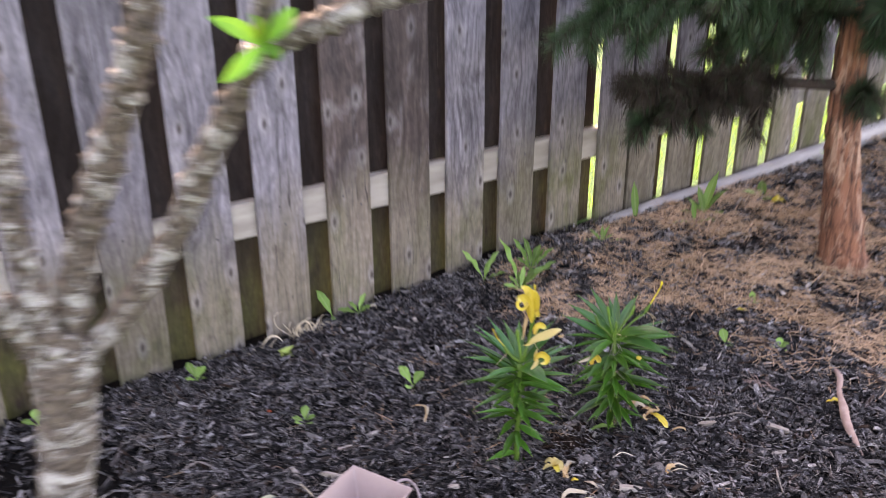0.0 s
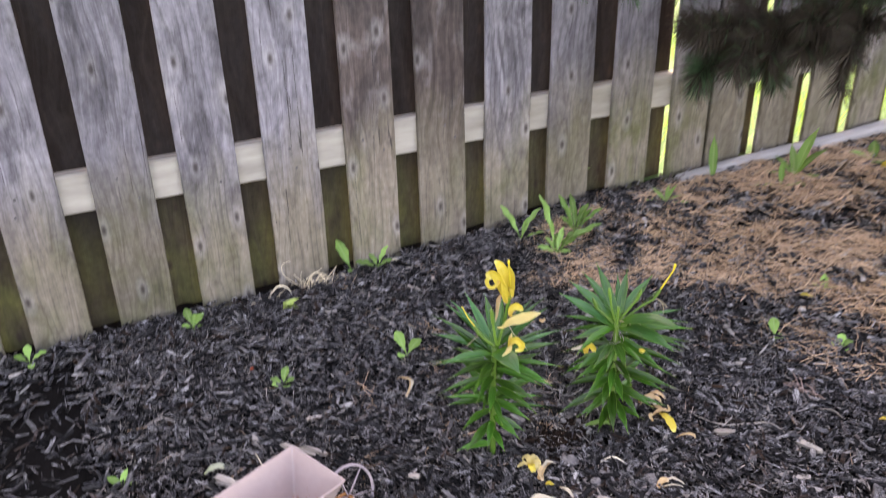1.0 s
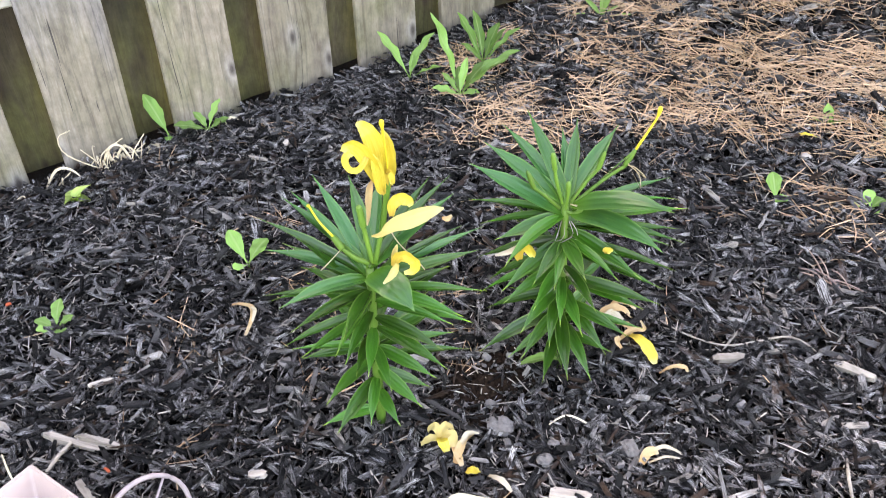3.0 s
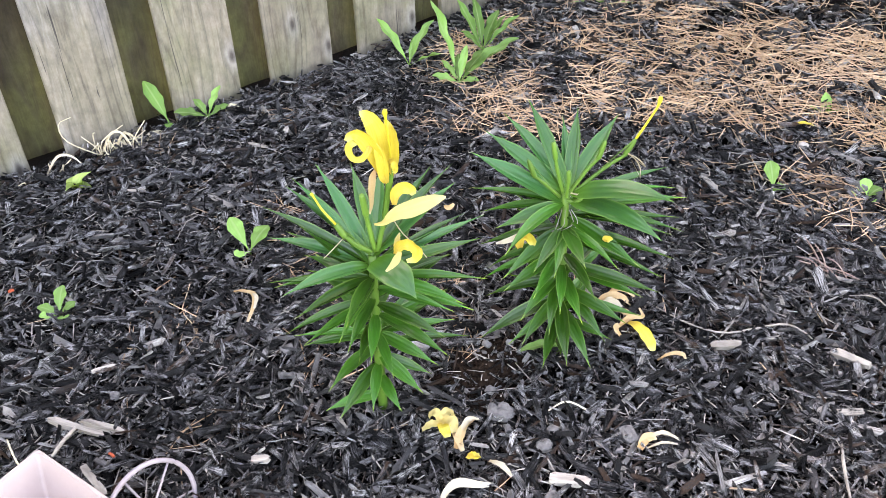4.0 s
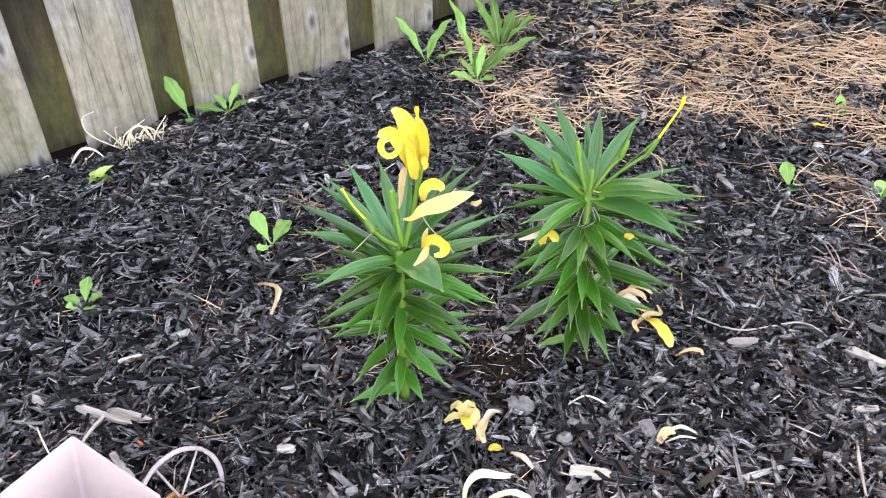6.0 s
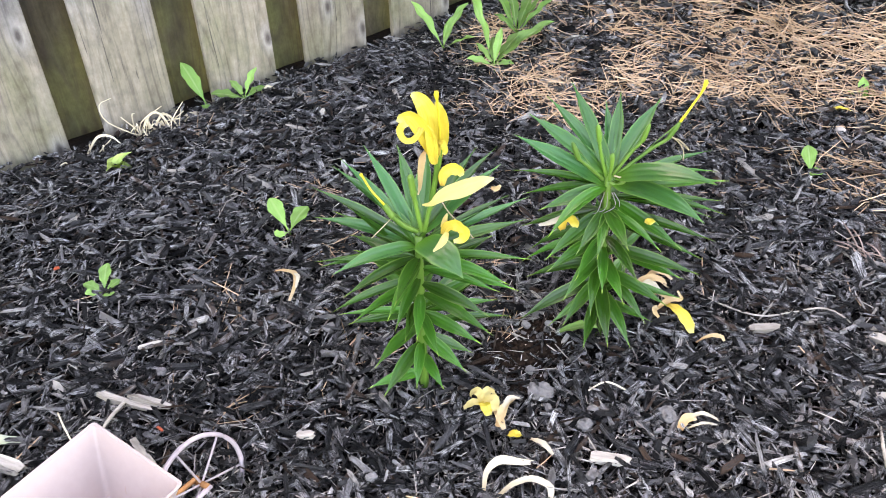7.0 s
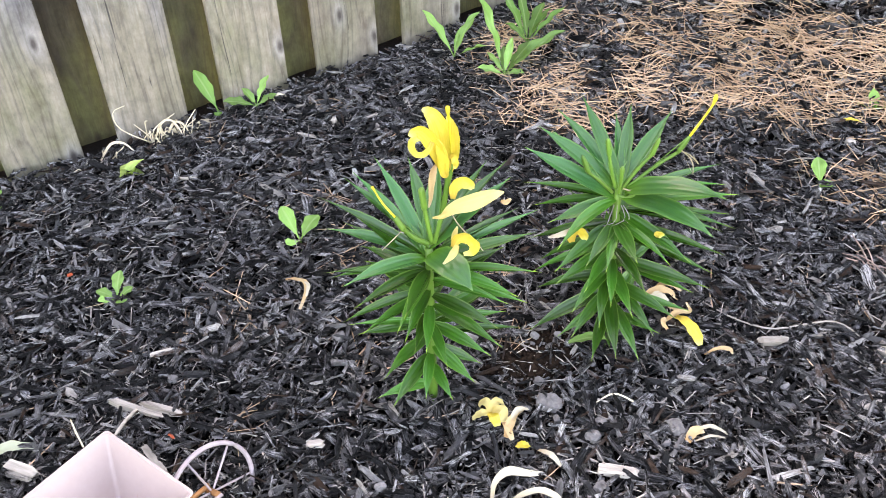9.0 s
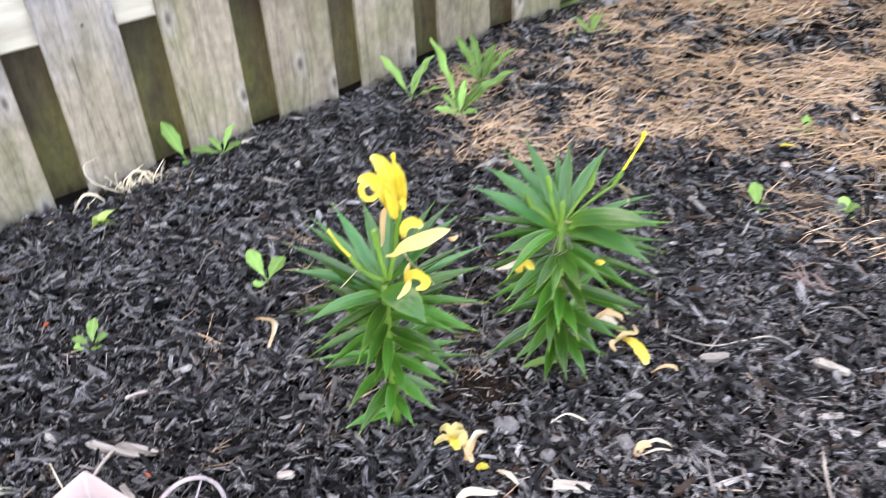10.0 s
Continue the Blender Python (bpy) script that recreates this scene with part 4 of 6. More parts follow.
FLOWER_TOP = [
    (M_YELLOW, [(0.025, 0.004, 0.102, 0.0020), (0.0206, 0.002, 0.126, 0.0085), (0.0196, -0.002, 0.154, 0.0120), (0.0137, -0.002, 0.176, 0.0095), (0.0061, 0.002, 0.184, 0.0062), (-0.0009, 0.006, 0.185, 0.0014)]),
    (M_YELLOW, [(0.0254, 0.006, 0.101, 0.0020), (0.0304, 0.004, 0.127, 0.0065), (0.0313, 0.0, 0.153, 0.0076), (0.0301, 0.0, 0.168, 0.0060), (0.0255, 0.004, 0.178, 0.0020)]),
    (M_YELLOW, [(0.0226, 0.0, 0.103, 0.0020), (0.0167, -0.008, 0.130, 0.0062), (0.0104, -0.016, 0.155, 0.0082), (0.0017, -0.020, 0.173, 0.0080), (-0.0074, -0.022, 0.177, 0.0062), (-0.0135, -0.024, 0.171, 0.0030)]),
    (M_YELLOW, [(0.0094, -0.018, 0.160, 0.0030), (0.0066, -0.022, 0.1545, 0.0032), (0.0003, -0.024, 0.1486, 0.0032), (-0.0077, -0.024, 0.149, 0.0032), (-0.0122, -0.022, 0.156, 0.0036), (-0.0112, -0.020, 0.163, 0.0040), (-0.0045, -0.018, 0.167, 0.0040)]),
    (M_YELLOW, [(0.0236, -0.002, 0.103, 0.0014), (0.0205, -0.008, 0.115, 0.0054), (0.0193, -0.012, 0.132, 0.0064), (0.0173, -0.014, 0.149, 0.0054), (0.0144, -0.012, 0.159, 0.0016)]),
    (M_YELLOW, [(0.0271, -0.004, 0.133, 0.0016), (0.0321, -0.010, 0.135, 0.0038), (0.0339, -0.012, 0.128, 0.0034), (0.0319, -0.010, 0.121, 0.0014)]),
    (M_DRY, [(0.0124, -0.008, 0.125, 0.0012), (0.0093, -0.010, 0.116, 0.0038), (0.0068, -0.010, 0.098, 0.0034), (0.0051, -0.008, 0.0785, 0.0022), (0.0023, -0.006, 0.0645, 0.0007)])]
FLOWER_SIDE = [
    (M_CREAM, [(0.0063, -0.008, 0.0515, 0.0010), (0.0174, -0.010, 0.055, 0.0030), (0.0317, -0.014, 0.070, 0.0070), (0.0518, -0.016, 0.079, 0.0094), (0.0717, -0.014, 0.087, 0.0066), (0.0862, -0.010, 0.089, 0.0010)]),
    (M_YELLOW, [(0.0296, -0.004, 0.075, 0.0025), (0.0313, -0.002, 0.089, 0.0058), (0.0394, 0.0, 0.096, 0.0067), (0.0482, 0.0, 0.092, 0.0058), (0.0514, -0.002, 0.087, 0.0025)]),
    (M_YELLOW, [(0.0289, -0.022, 0.020, 0.0025), (0.0351, -0.026, 0.036, 0.0060), (0.0453, -0.030, 0.042, 0.0080), (0.0542, -0.032, 0.033, 0.0072), (0.0511, -0.034, 0.023, 0.0044), (0.0414, -0.034, 0.020, 0.0020)]),
    (M_CREAM, [(0.0342, -0.028, 0.028, 0.0024), (0.0306, -0.032, 0.021, 0.0044), (0.0259, -0.036, 0.016, 0.0034), (0.0181, -0.040, 0.010, 0.0010)]),
    (M_CREAM, [(0.029, -0.018, 0.0275, 0.0024), (0.0318, -0.018, 0.038, 0.0030), (0.0344, -0.016, 0.0455, 0.0008)]),
    (M_DRY, [(0.0838, 0.008, 0.063, 0.0014), (0.0898, 0.006, 0.0625, 0.0030), (0.095, 0.008, 0.066, 0.0014)])]
for k, rows in enumerate(STALKS_A):
    put("flower_stalk", tube("flower_stalk", on(crown_a, rows), 22, 9, 0.02, k), M_STEM, lily_a)
for rows, mat, words in STYLES_A:
    put("style", tube("style", on(crown_a, rows), 12, 6), mat, lily_a, words)
for mat, rows in FLOWER_TOP + FLOWER_SIDE:
    put("petal", ribbon("petal", on(crown_a, rows), FACE, 22, 0.42, 0.14), mat, lily_a, "curled yellow petal" if mat == M_YELLOW else "withered pale petal")

# stalks of the second lily, their flowers fallen
STALKS_B = [
    [(-0.003, 0.0, -0.004, 0.0023), (-0.0119, 0.002, 0.027, 0.0024), (-0.0158, 0.004, 0.0465, 0.0023), (-0.016, 0.004, 0.049, 0.0034), (-0.0192, 0.005, 0.067, 0.0030), (-0.0195, 0.005, 0.071, 0.0014)],
    [(0.0028, 0.0, -0.004, 0.0023), (0.022, 0.003, 0.0285, 0.0024), (0.0354, 0.005, 0.0455, 0.0023), (0.0366, 0.005, 0.048, 0.0034), (0.0413, 0.006, 0.065, 0.0030), (0.0427, 0.006, 0.071, 0.0014)],
    [(0.0058, 0.0, -0.004, 0.0023), (0.0418, 0.004, 0.030, 0.0024), (0.0669, 0.007, 0.048, 0.0023), (0.0693, 0.007, 0.052, 0.0034), (0.0768, 0.008, 0.066, 0.0030), (0.0795, 0.008, 0.072, 0.0014)],
    [(-0.0077, -0.004, -0.004, 0.0023), (-0.0278, -0.007, 0.018, 0.0024), (-0.040, -0.009, 0.030, 0.0024), (-0.0422, -0.009, 0.033, 0.0034), (-0.0485, -0.008, 0.049, 0.0030), (-0.0509, -0.008, 0.055, 0.0014)],
    [(-0.0004, -0.004, -0.006, 0.0023), (0.0008, -0.005, 0.016, 0.0024), (0.0003, -0.005, 0.031, 0.0030), (0.0006, -0.005, 0.036, 0.0014)],
    [(0.0011, -0.006, -0.008, 0.0024), (0.0093, -0.010, -0.009, 0.0030), (0.0163, -0.012, -0.002, 0.0030), (0.018, -0.012, 0.003, 0.0014)]]
for k, rows in enumerate(STALKS_B):
    put("flower_stalk", tube("flower_stalk", on(crown_b, rows), 20, 9, 0.01, k), M_STEM, lily_b)
put("style", tube("style", on(crown_b, [(0.0795, 0.008, 0.072, 0.0018), (0.0906, 0.009, 0.094, 0.0014), (0.0992, 0.010, 0.112, 0.0014), (0.1017, 0.010, 0.1225, 0.0028), (0.1017, 0.010, 0.127, 0.0022)]), 12, 6), M_STYLE, lily_b, "thin yellow style")
for rows in ([(0.0041, -0.008, 0.005, 0.0010), (0.0209, -0.012, 0.001, 0.0010), (0.0367, -0.014, -0.003, 0.0010), (0.0454, -0.014, 0.002, 0.0008)],
             [(0.0714, 0.004, 0.0536, 0.0007), (0.0819, 0.002, 0.0447, 0.0007), (0.0877, 0.0, 0.034, 0.0007), (0.0895, 0.0, 0.0205, 0.0006)],
             [(0.0716, 0.004, 0.052, 0.0007), (0.0798, 0.002, 0.050, 0.0007), (0.0904, 0.0, 0.041, 0.0007), (0.0939, 0.0, 0.036, 0.0006)]):
    put("filament", tube("filament", on(crown_b, rows), 9, 5), M_WHITE, lily_b, "pale dry filament")
put("petal", ribbon("petal", on(crown_b, [(-0.0584, -0.040, -0.055, 0.0035), (-0.0609, -0.044, -0.038, 0.0070), (-0.0531, -0.046, -0.028, 0.0085), (-0.0456, -0.046, -0.036, 0.0070), (-0.0433, -0.044, -0.048, 0.0030)]), FACE, 16, 0.4, 0.1), M_YELLOW, lily_b, "curled orange-yellow petal")
put("petal", ribbon("petal", on(crown_b, [(-0.0609, -0.042, -0.035, 0.0038), (-0.0755, -0.042, -0.042, 0.0032), (-0.0888, -0.040, -0.0475, 0.0012)]), FACE, 10), M_WHITE, lily_b, "withered pale petal")
put("petal", ribbon("petal", on(crown_b, [(0.0435, -0.046, -0.041, 0.0022), (0.0469, -0.048, -0.036, 0.0050), (0.0527, -0.046, -0.0415, 0.0036)]), FACE, 8), M_YELLOW, lily_b, "curled yellow petal")
for k in range(5):
    a = 0.9 * k
    put("filament", tube("filament", on(crown_b, [(0.006 * math.cos(a), -0.012, -0.018, 0.0005), (0.014 * math.cos(a), -0.02, -0.03 - 0.004 * k, 0.0005), (0.020 * math.cos(a + 1), -0.022, -0.044, 0.0004)]), 6, 4), M_TWIG, lily_b, "dry brown filament")

# ---------------------------------------------------------------- weeds
OVAL = [leaf_mesh("leaf", 1.0, w, d, 70 + k, 0.15, 1.0, 0.06, 0.62) for k, (w, d) in enumerate([(0.44, 0.5), (0.36, 0.8), (0.48, 0.3)])]
BUD = [leaf_mesh("leaf", 1.0, 0.62, d, 75 + k, 0.8, 0.7, 0.25) for k, d in enumerate((1.2, 1.7, 0.7))]
BLADE = [leaf_mesh("leaf", 1.0, w, d, 80 + k, 0.3, 1.0, 0.12) for k, (w, d) in enumerate([(0.18, 0.5), (0.16, 0.8), (0.20, 0.35), (0.17, 0.25)])]


def spoon_leaf(name, broad, droop, seed):
    """A weed's leaf along +x, one metre long and wide: a narrow stalk, a blade that is widest past its middle, a wavy toothed rim."""
    r = np.random.default_rng(seed)
    n, cols = 26, 7
    verts, uvs, x, z = [], [], 0.0, 0.0
    for i in range(n):
        s = i / (n - 1)
        body = max(0.0, (s - 0.10) / 0.90)
        w = 0.5 * (math.sin(math.pi * body ** broad) ** 0.75) if 0 < body < 1 else 0.0
        w = max(w * (1 + 0.05 * math.sin(24 * s + seed) + 0.02 * r.normal()), 0.05 * (1 - s) + 0.01)
        if i:
            ang = droop * (s ** 1.4 - 0.35)
            x += math.cos(ang) / (n - 1)
            z -= math.sin(ang) / (n - 1)
        for k in range(cols):
            t = k / (cols - 1) * 2 - 1
            verts.append((x, t * w, z + 0.10 * abs(t) ** 1.2 * w + 0.035 * w * abs(t) * math.sin(17 * s + 3 * t + seed) * 2))
            uvs.append((k / (cols - 1), s))
    faces = [(i * cols + k, i * cols + k + 1, (i + 1) * cols + k + 1, (i + 1) * cols + k) for i in range(n - 1) for k in range(cols - 1)]
    return mesh_np(name, verts, faces, uvs, smooth=True)


SPOON = [spoon_leaf("leaf", b, d, 60 + k) for k, (b, d) in enumerate([(1.7, 0.5), (1.45, 0.7), (1.9, 0.35), (1.6, 0.6)])]
LANCE = [spoon_leaf("leaf", b, d, 65 + k) for k, (b, d) in enumerate([(1.3, 0.5), (1.15, 0.8), (1.4, 0.3)])]


def weed(x, y, leaves, label, shapes, mat, name="weed", group="weeds in the bed"):
    """leaves: rows of azimuth, elevation, length in metres and, for leaves of unit width, their width."""
    w = thing(name, (x, y, g(x, y)), label, "weed", group)
    put("stem", tube("stem", [(0, 0, -0.02, 0.0018), (0.001, 0, 0.008, 0.0017), (0.001, 0.001, 0.016, 0.0012)], 5, 6), M_STEM, w)
    for k, (az, el, L, *wide) in enumerate(leaves):
        me = shapes[k % len(shapes)]
        if not me.materials:
            me.materials.append(mat)
        if wide:
            m = Matrix.LocRotScale((0, 0, 0.013), Euler((radians(((k * 37) % 24) - 12), radians(-el), radians(az + R_AZ)), "XYZ"), (L, wide[0] * 0.9, L))
            ob = put("leaf", me, None, w, m=m)
        else:
            ob = leaf_at(w, me, (0, 0, 0.004), az, el, L * (1.25 if L < 0.07 else 1.0), ((k * 37) % 30) - 15)
        ob.material_slots[0].link = "OBJECT"
        ob.material_slots[0].material = mat
    return w


SMALL = "small bright green weed seedling in black mulch"
weed(1.008, 1.629, [(128, 36, 0.068, 0.028), (58, 25, 0.056, 0.031), (-131, 22, 0.030, 0.021)], "pale green weed seedling with two broad leaves in black mulch", SPOON, M_LIME)
weed(0.714, 1.663, [(92, 36, 0.049, 0.024), (166, 24, 0.037, 0.020), (-45, 26, 0.026, 0.020), (35, 28, 0.032, 0.018), (-150, 26, 0.030, 0.018)], SMALL, SPOON, M_WEED)
weed(1.790, 1.267, [(92, 42, 0.054, 0.027), (22, 22, 0.022, 0.022)], SMALL, SPOON, M_LIME)
weed(1.898, 1.171, [(145, 12, 0.027, 0.021), (22, 30, 0.029, 0.024), (88, 40, 0.033, 0.022), (-58, 6, 0.016, 0.018)], SMALL, SPOON, M_LIME)
weed(0.568, 2.033, [(133, 44, 0.060, 0.024), (69, 31, 0.050, 0.026), (95, 48, 0.040, 0.021), (-170, 20, 0.032, 0.020), (10, 18, 0.030, 0.018)], SMALL, SPOON, M_LIME)
weed(0.170, 2.08, [(120, 45, 0.05, 0.024), (30, 30, 0.05, 0.024), (175, 22, 0.045, 0.02), (-50, 12, 0.04, 0.02)], SMALL, SPOON, M_LIME)
weed(1.102, 2.096, [(-166, 20, 0.068, 0.027), (141, 39, 0.050, 0.019), (65, 42, 0.070, 0.021), (36, 16, 0.050, 0.023)], "green weed with oval leaves at the foot of the fence", LANCE, M_WEED)
weed(1.031, 2.128, [(137, 48, 0.099, 0.032), (-80, 10, 0.024, 0.018)], "single oval weed leaf growing between two fence boards", LANCE, M_WEEDDARK)
weed(0.821, 2.010, [(R_AZ + 60, 68, 0.034), (R_AZ + 150, 60, 0.032), (R_AZ - 50, 52, 0.028), (R_AZ - 110, 62, 0.030), (R_AZ + 10, 35, 0.024)], "curled pale green weed bud in the mulch", BUD, M_BUD)
weed(2.056, 1.385, [(R_AZ + 90, 55, 0.035), (R_AZ + 10, 30, 0.03), (R_AZ + 170, 30, 0.03)], SMALL, OVAL, M_LIME)
weed(0.335, 1.515, [(R_AZ + 90, 45, 0.03), (R_AZ + 10, 30, 0.026), (R_AZ + 170, 30, 0.03)], SMALL, OVAL, M_LIME)
TALL = "tall green weed with long narrow leaves beside the fence"
weed(1.557, 1.871, [(-173, 23, 0.060, 0.024), (-9, 15, 0.042, 0.024), (41, 35, 0.093, 0.029), (29, 26, 0.157, 0.026), (92, 48, 0.063, 0.019), (117, 48, 0.179, 0.020), (135, 35, 0.061, 0.015), (70, 55, 0.080, 0.018)], TALL, LANCE, M_WEED)
weed(1.519, 2.010, [(135, 40, 0.124, 0.021), (52, 42, 0.116, 0.021), (-5, 24, 0.075, 0.018), (73, 55, 0.059, 0.010)], TALL, LANCE, M_WEED)
weed(1.664, 1.950, [(125, 44, 0.125, 0.019), (104, 52, 0.120, 0.021), (58, 46, 0.095, 0.029), (45, 40, 0.092, 0.015), (142, 30, 0.068, 0.017), (30, 34, 0.11, 0.015)], TALL, LANCE, M_WEEDDARK)
weed(2.010, 1.985, [(R_AZ + 80, 50, 0.07), (R_AZ + 30, 35, 0.07), (R_AZ + 130, 40, 0.07), (R_AZ - 20, 22, 0.06), (R_AZ + 180, 22, 0.06), (R_AZ + 55, 60, 0.06), (R_AZ - 90, 15, 0.05)], "low feathery green weed among pine straw", BLADE, M_WEED)
weed(2.46, 1.93, [(R_AZ + 55, 55, 0.20), (R_AZ + 35, 48, 0.17), (R_AZ + 120, 40, 0.10), (R_AZ + 180, 20, 0.09), (R_AZ, 15, 0.10), (R_AZ - 70, 18, 0.08), (R_AZ + 85, 60, 0.12)], "green weed with long leaves by the timber edging", BLADE, M_WEED)
weed(2.38, 1.90, [(R_AZ + 80, 50, 0.10), (R_AZ + 180, 18, 0.10), (R_AZ, 15, 0.09), (R_AZ - 60, 15, 0.07)], "low green weed by the timber edging", BLADE, M_WEEDDARK)
weed(2.24, 2.055, [(R_AZ + 88, 74, 0.15), (R_AZ + 70, 62, 0.07)], "upright weed leaf against the fence", BLADE, M_WEEDDARK)
weed(2.80, 1.93, [(R_AZ + 80, 50, 0.08), (R_AZ + 10, 25, 0.08), (R_AZ + 170, 25, 0.08), (R_AZ - 80, 15, 0.06)], "low green weed among pine straw", OVAL, M_WEED)
weed(3.35, 1.99, [(R_AZ + 80, 50, 0.10), (R_AZ + 30, 35, 0.10), (R_AZ + 130, 40, 0.09), (R_AZ + 180, 25, 0.08)], "green weed by the timber edging", BLADE, M_WEED)

# dry grass at the foot of one board
tuft = thing("dry_grass_tuft", (0.925, 2.120, g(0.925, 2.120) + 0.004), "tuft of bleached dry grass at the foot of a fence board", "dry grass")
r2 = random.Random(5)
for k in range(38):
    a, L = r2.uniform(0, 6.283), r2.uniform(0.03, 0.085)
    dx, dy = math.cos(a) * L * 0.8, -abs(math.sin(a)) * L * 0.35
    x0, y0 = r2.gauss(0.0, 0.075), r2.uniform(-0.035, 0.0)
    up = r2.uniform(0.010, 0.058) * (1.0 if abs(x0) < 0.05 else 0.5)
    put("blade", tube("blade", [(x0, y0, -0.004, 0.0015), (x0 + dx * r2.uniform(0.1, 0.45), y0 + dy * 0.4, up * r2.uniform(0.3, 0.9), 0.0013), (x0 + dx * r2.uniform(0.4, 1.0), y0 + dy, up * r2.uniform(0.05, 1.5), 0.0008)], 7, 4), M_DRYGRASS, tuft)
for k in range(9):
    a, L, x0 = r2.uniform(-0.5, 3.6), r2.uniform(0.04, 0.08), r2.gauss(-0.01, 0.06)
    dx, up = math.cos(a) * L, 0.012 + 0.035 * r2.random()
    put("blade", ribbon("blade", [(x0, -0.012, -0.004, 0.0016), (x0 + dx * 0.4, -0.022, up, 0.0026), (x0 + dx * 0.75, -0.030, up * r2.uniform(0.4, 1.3), 0.0022), (x0 + dx, -0.034, up * r2.uniform(-0.1, 0.9), 0.0008)], (0, -0.7, 0.7), 10, 0.5, 0.1), M_DRYGRASS, tuft)
put("blade", tube("blade", [(-0.030, -0.02, 0.0, 0.0012), (-0.062, -0.03, 0.03, 0.0012), (-0.094, -0.03, 0.065, 0.0012), (-0.096, -0.028, 0.098, 0.001), (-0.072, -0.026, 0.104, 0.0007)], 12, 4), M_DRYGRASS, tuft)

# ---------------------------------------------------------------- fallen flowers, petals, twigs, stones
LIFT = 0.015


def fallen(name, x, y, label, petals, category="petal", group=""):
    """petals: material and rows of right, away, up, half width."""
    ob = thing(name, (x, y, g(x, y) + LIFT), label, category, group)
    for mat, rows in petals:
        put("petal", ribbon("petal", loc_path(rows), (0, 0, 1), 14, 0.35, 0.15), mat, ob)
    return ob


fallen("fallen_flower", 1.082, 1.158, "fallen yellow lily flower on black mulch", [
    (M_CREAM, [(0, 0, 0.006, 0.003), (0.005, 0.010, 0.014, 0.006), (0.012, 0.015, 0.010, 0.006), (0.018, 0.013, 0.003, 0.002)]),
    (M_CREAM, [(0, 0, 0.006, 0.003), (-0.005, 0.010, 0.014, 0.006), (-0.012, 0.013, 0.010, 0.005), (-0.016, 0.006, 0.001, 0.002)]),
    (M_CREAM, [(0, 0, 0.006, 0.004), (-0.012, -0.004, 0.010, 0.006), (-0.024, -0.006, 0.002, 0.003)]),
    (M_YELLOW, [(0, 0, 0.008, 0.005), (0.004, -0.010, 0.010, 0.008), (0.008, -0.018, 0.002, 0.004)]),
    (M_CREAM, [(0.002, 0, 0.010, 0.005), (0.014, -0.002, 0.014, 0.007), (0.016, -0.014, 0.006, 0.004)])], "flower", "fallen flowers")
fallen("fallen_flower", 1.094, 1.131, "shrivelled tan lily flower on black mulch", [
    (M_DRY, [(-0.006, -0.018, 0.0, 0.003), (0.0, -0.004, 0.010, 0.006), (0.006, 0.008, 0.012, 0.004), (0.018, 0.020, 0.010, 0.002)]),
    (M_DRY, [(-0.008, 0.004, 0.004, 0.003), (-0.004, -0.008, 0.008, 0.005), (0.002, -0.022, 0.0, 0.003)]),
    (M_WHITE, [(0.0, 0.0, 0.010, 0.002), (0.010, 0.012, 0.018, 0.004), (0.024, 0.020, 0.010, 0.0015)])], "flower", "fallen flowers")
fallen("fallen_petal", 1.090, 1.095, "small dry yellow petal scrap on black mulch", [
    (M_YELLOW, [(-0.008, 0.002, 0.002, 0.004), (0, -0.002, 0.006, 0.007), (0.008, 0.002, 0.002, 0.004)])], group="fallen petals")
fallen("fallen_petal", 1.060, 1.065, "bleached white curled petal on black mulch", [
    (M_WHITE, [(-0.030, -0.034, -0.006, 0.002), (-0.026, -0.014, 0.006, 0.0034), (-0.010, -0.002, 0.012, 0.0055), (0.014, -0.002, 0.008, 0.0042), (0.034, 0.002, 0.002, 0.002)])], group="fallen petals")
fallen("fallen_petal", 1.055, 1.031, "bleached white curled petal on black mulch", [
    (M_WHITE, [(-0.030, -0.014, -0.002, 0.002), (-0.006, 0.0, 0.008, 0.0036), (0.016, 0.004, 0.010, 0.0042), (0.034, -0.004, 0.006, 0.0046), (0.034, -0.018, 0.002, 0.003)])], group="fallen petals")
fallen("fallen_petal", 1.107, 1.063, "thin white petal strip on black mulch", [
    (M_WHITE, [(-0.012, 0.012, 0.002, 0.002), (0.002, 0.0, 0.008, 0.004), (0.014, -0.012, 0.002, 0.002)])], group="fallen petals")
fallen("fallen_flower", 1.384, 1.156, "fallen orange-yellow lily petals on black mulch", [
    (M_YELLOW, [(0.0, 0.0, 0.010, 0.004), (0.012, -0.014, 0.012, 0.008), (0.022, -0.032, 0.006, 0.009), (0.026, -0.046, 0.0, 0.004)]),
    (M_DRY, [(-0.016, 0.030, 0.004, 0.002), (-0.004, 0.016, 0.014, 0.006), (0.006, 0.004, 0.014, 0.004)]),
    (M_DRY, [(-0.016, -0.008, 0.008, 0.002), (0.002, 0.002, 0.016, 0.005), (0.020, 0.006, 0.014, 0.003), (0.018, 0.022, 0.016, 0.0015)]),
    (M_DRY, [(-0.012, -0.022, 0.002, 0.002), (-0.020, -0.012, 0.010, 0.004), (-0.014, -0.004, 0.010, 0.003)])], "flower", "fallen flowers")
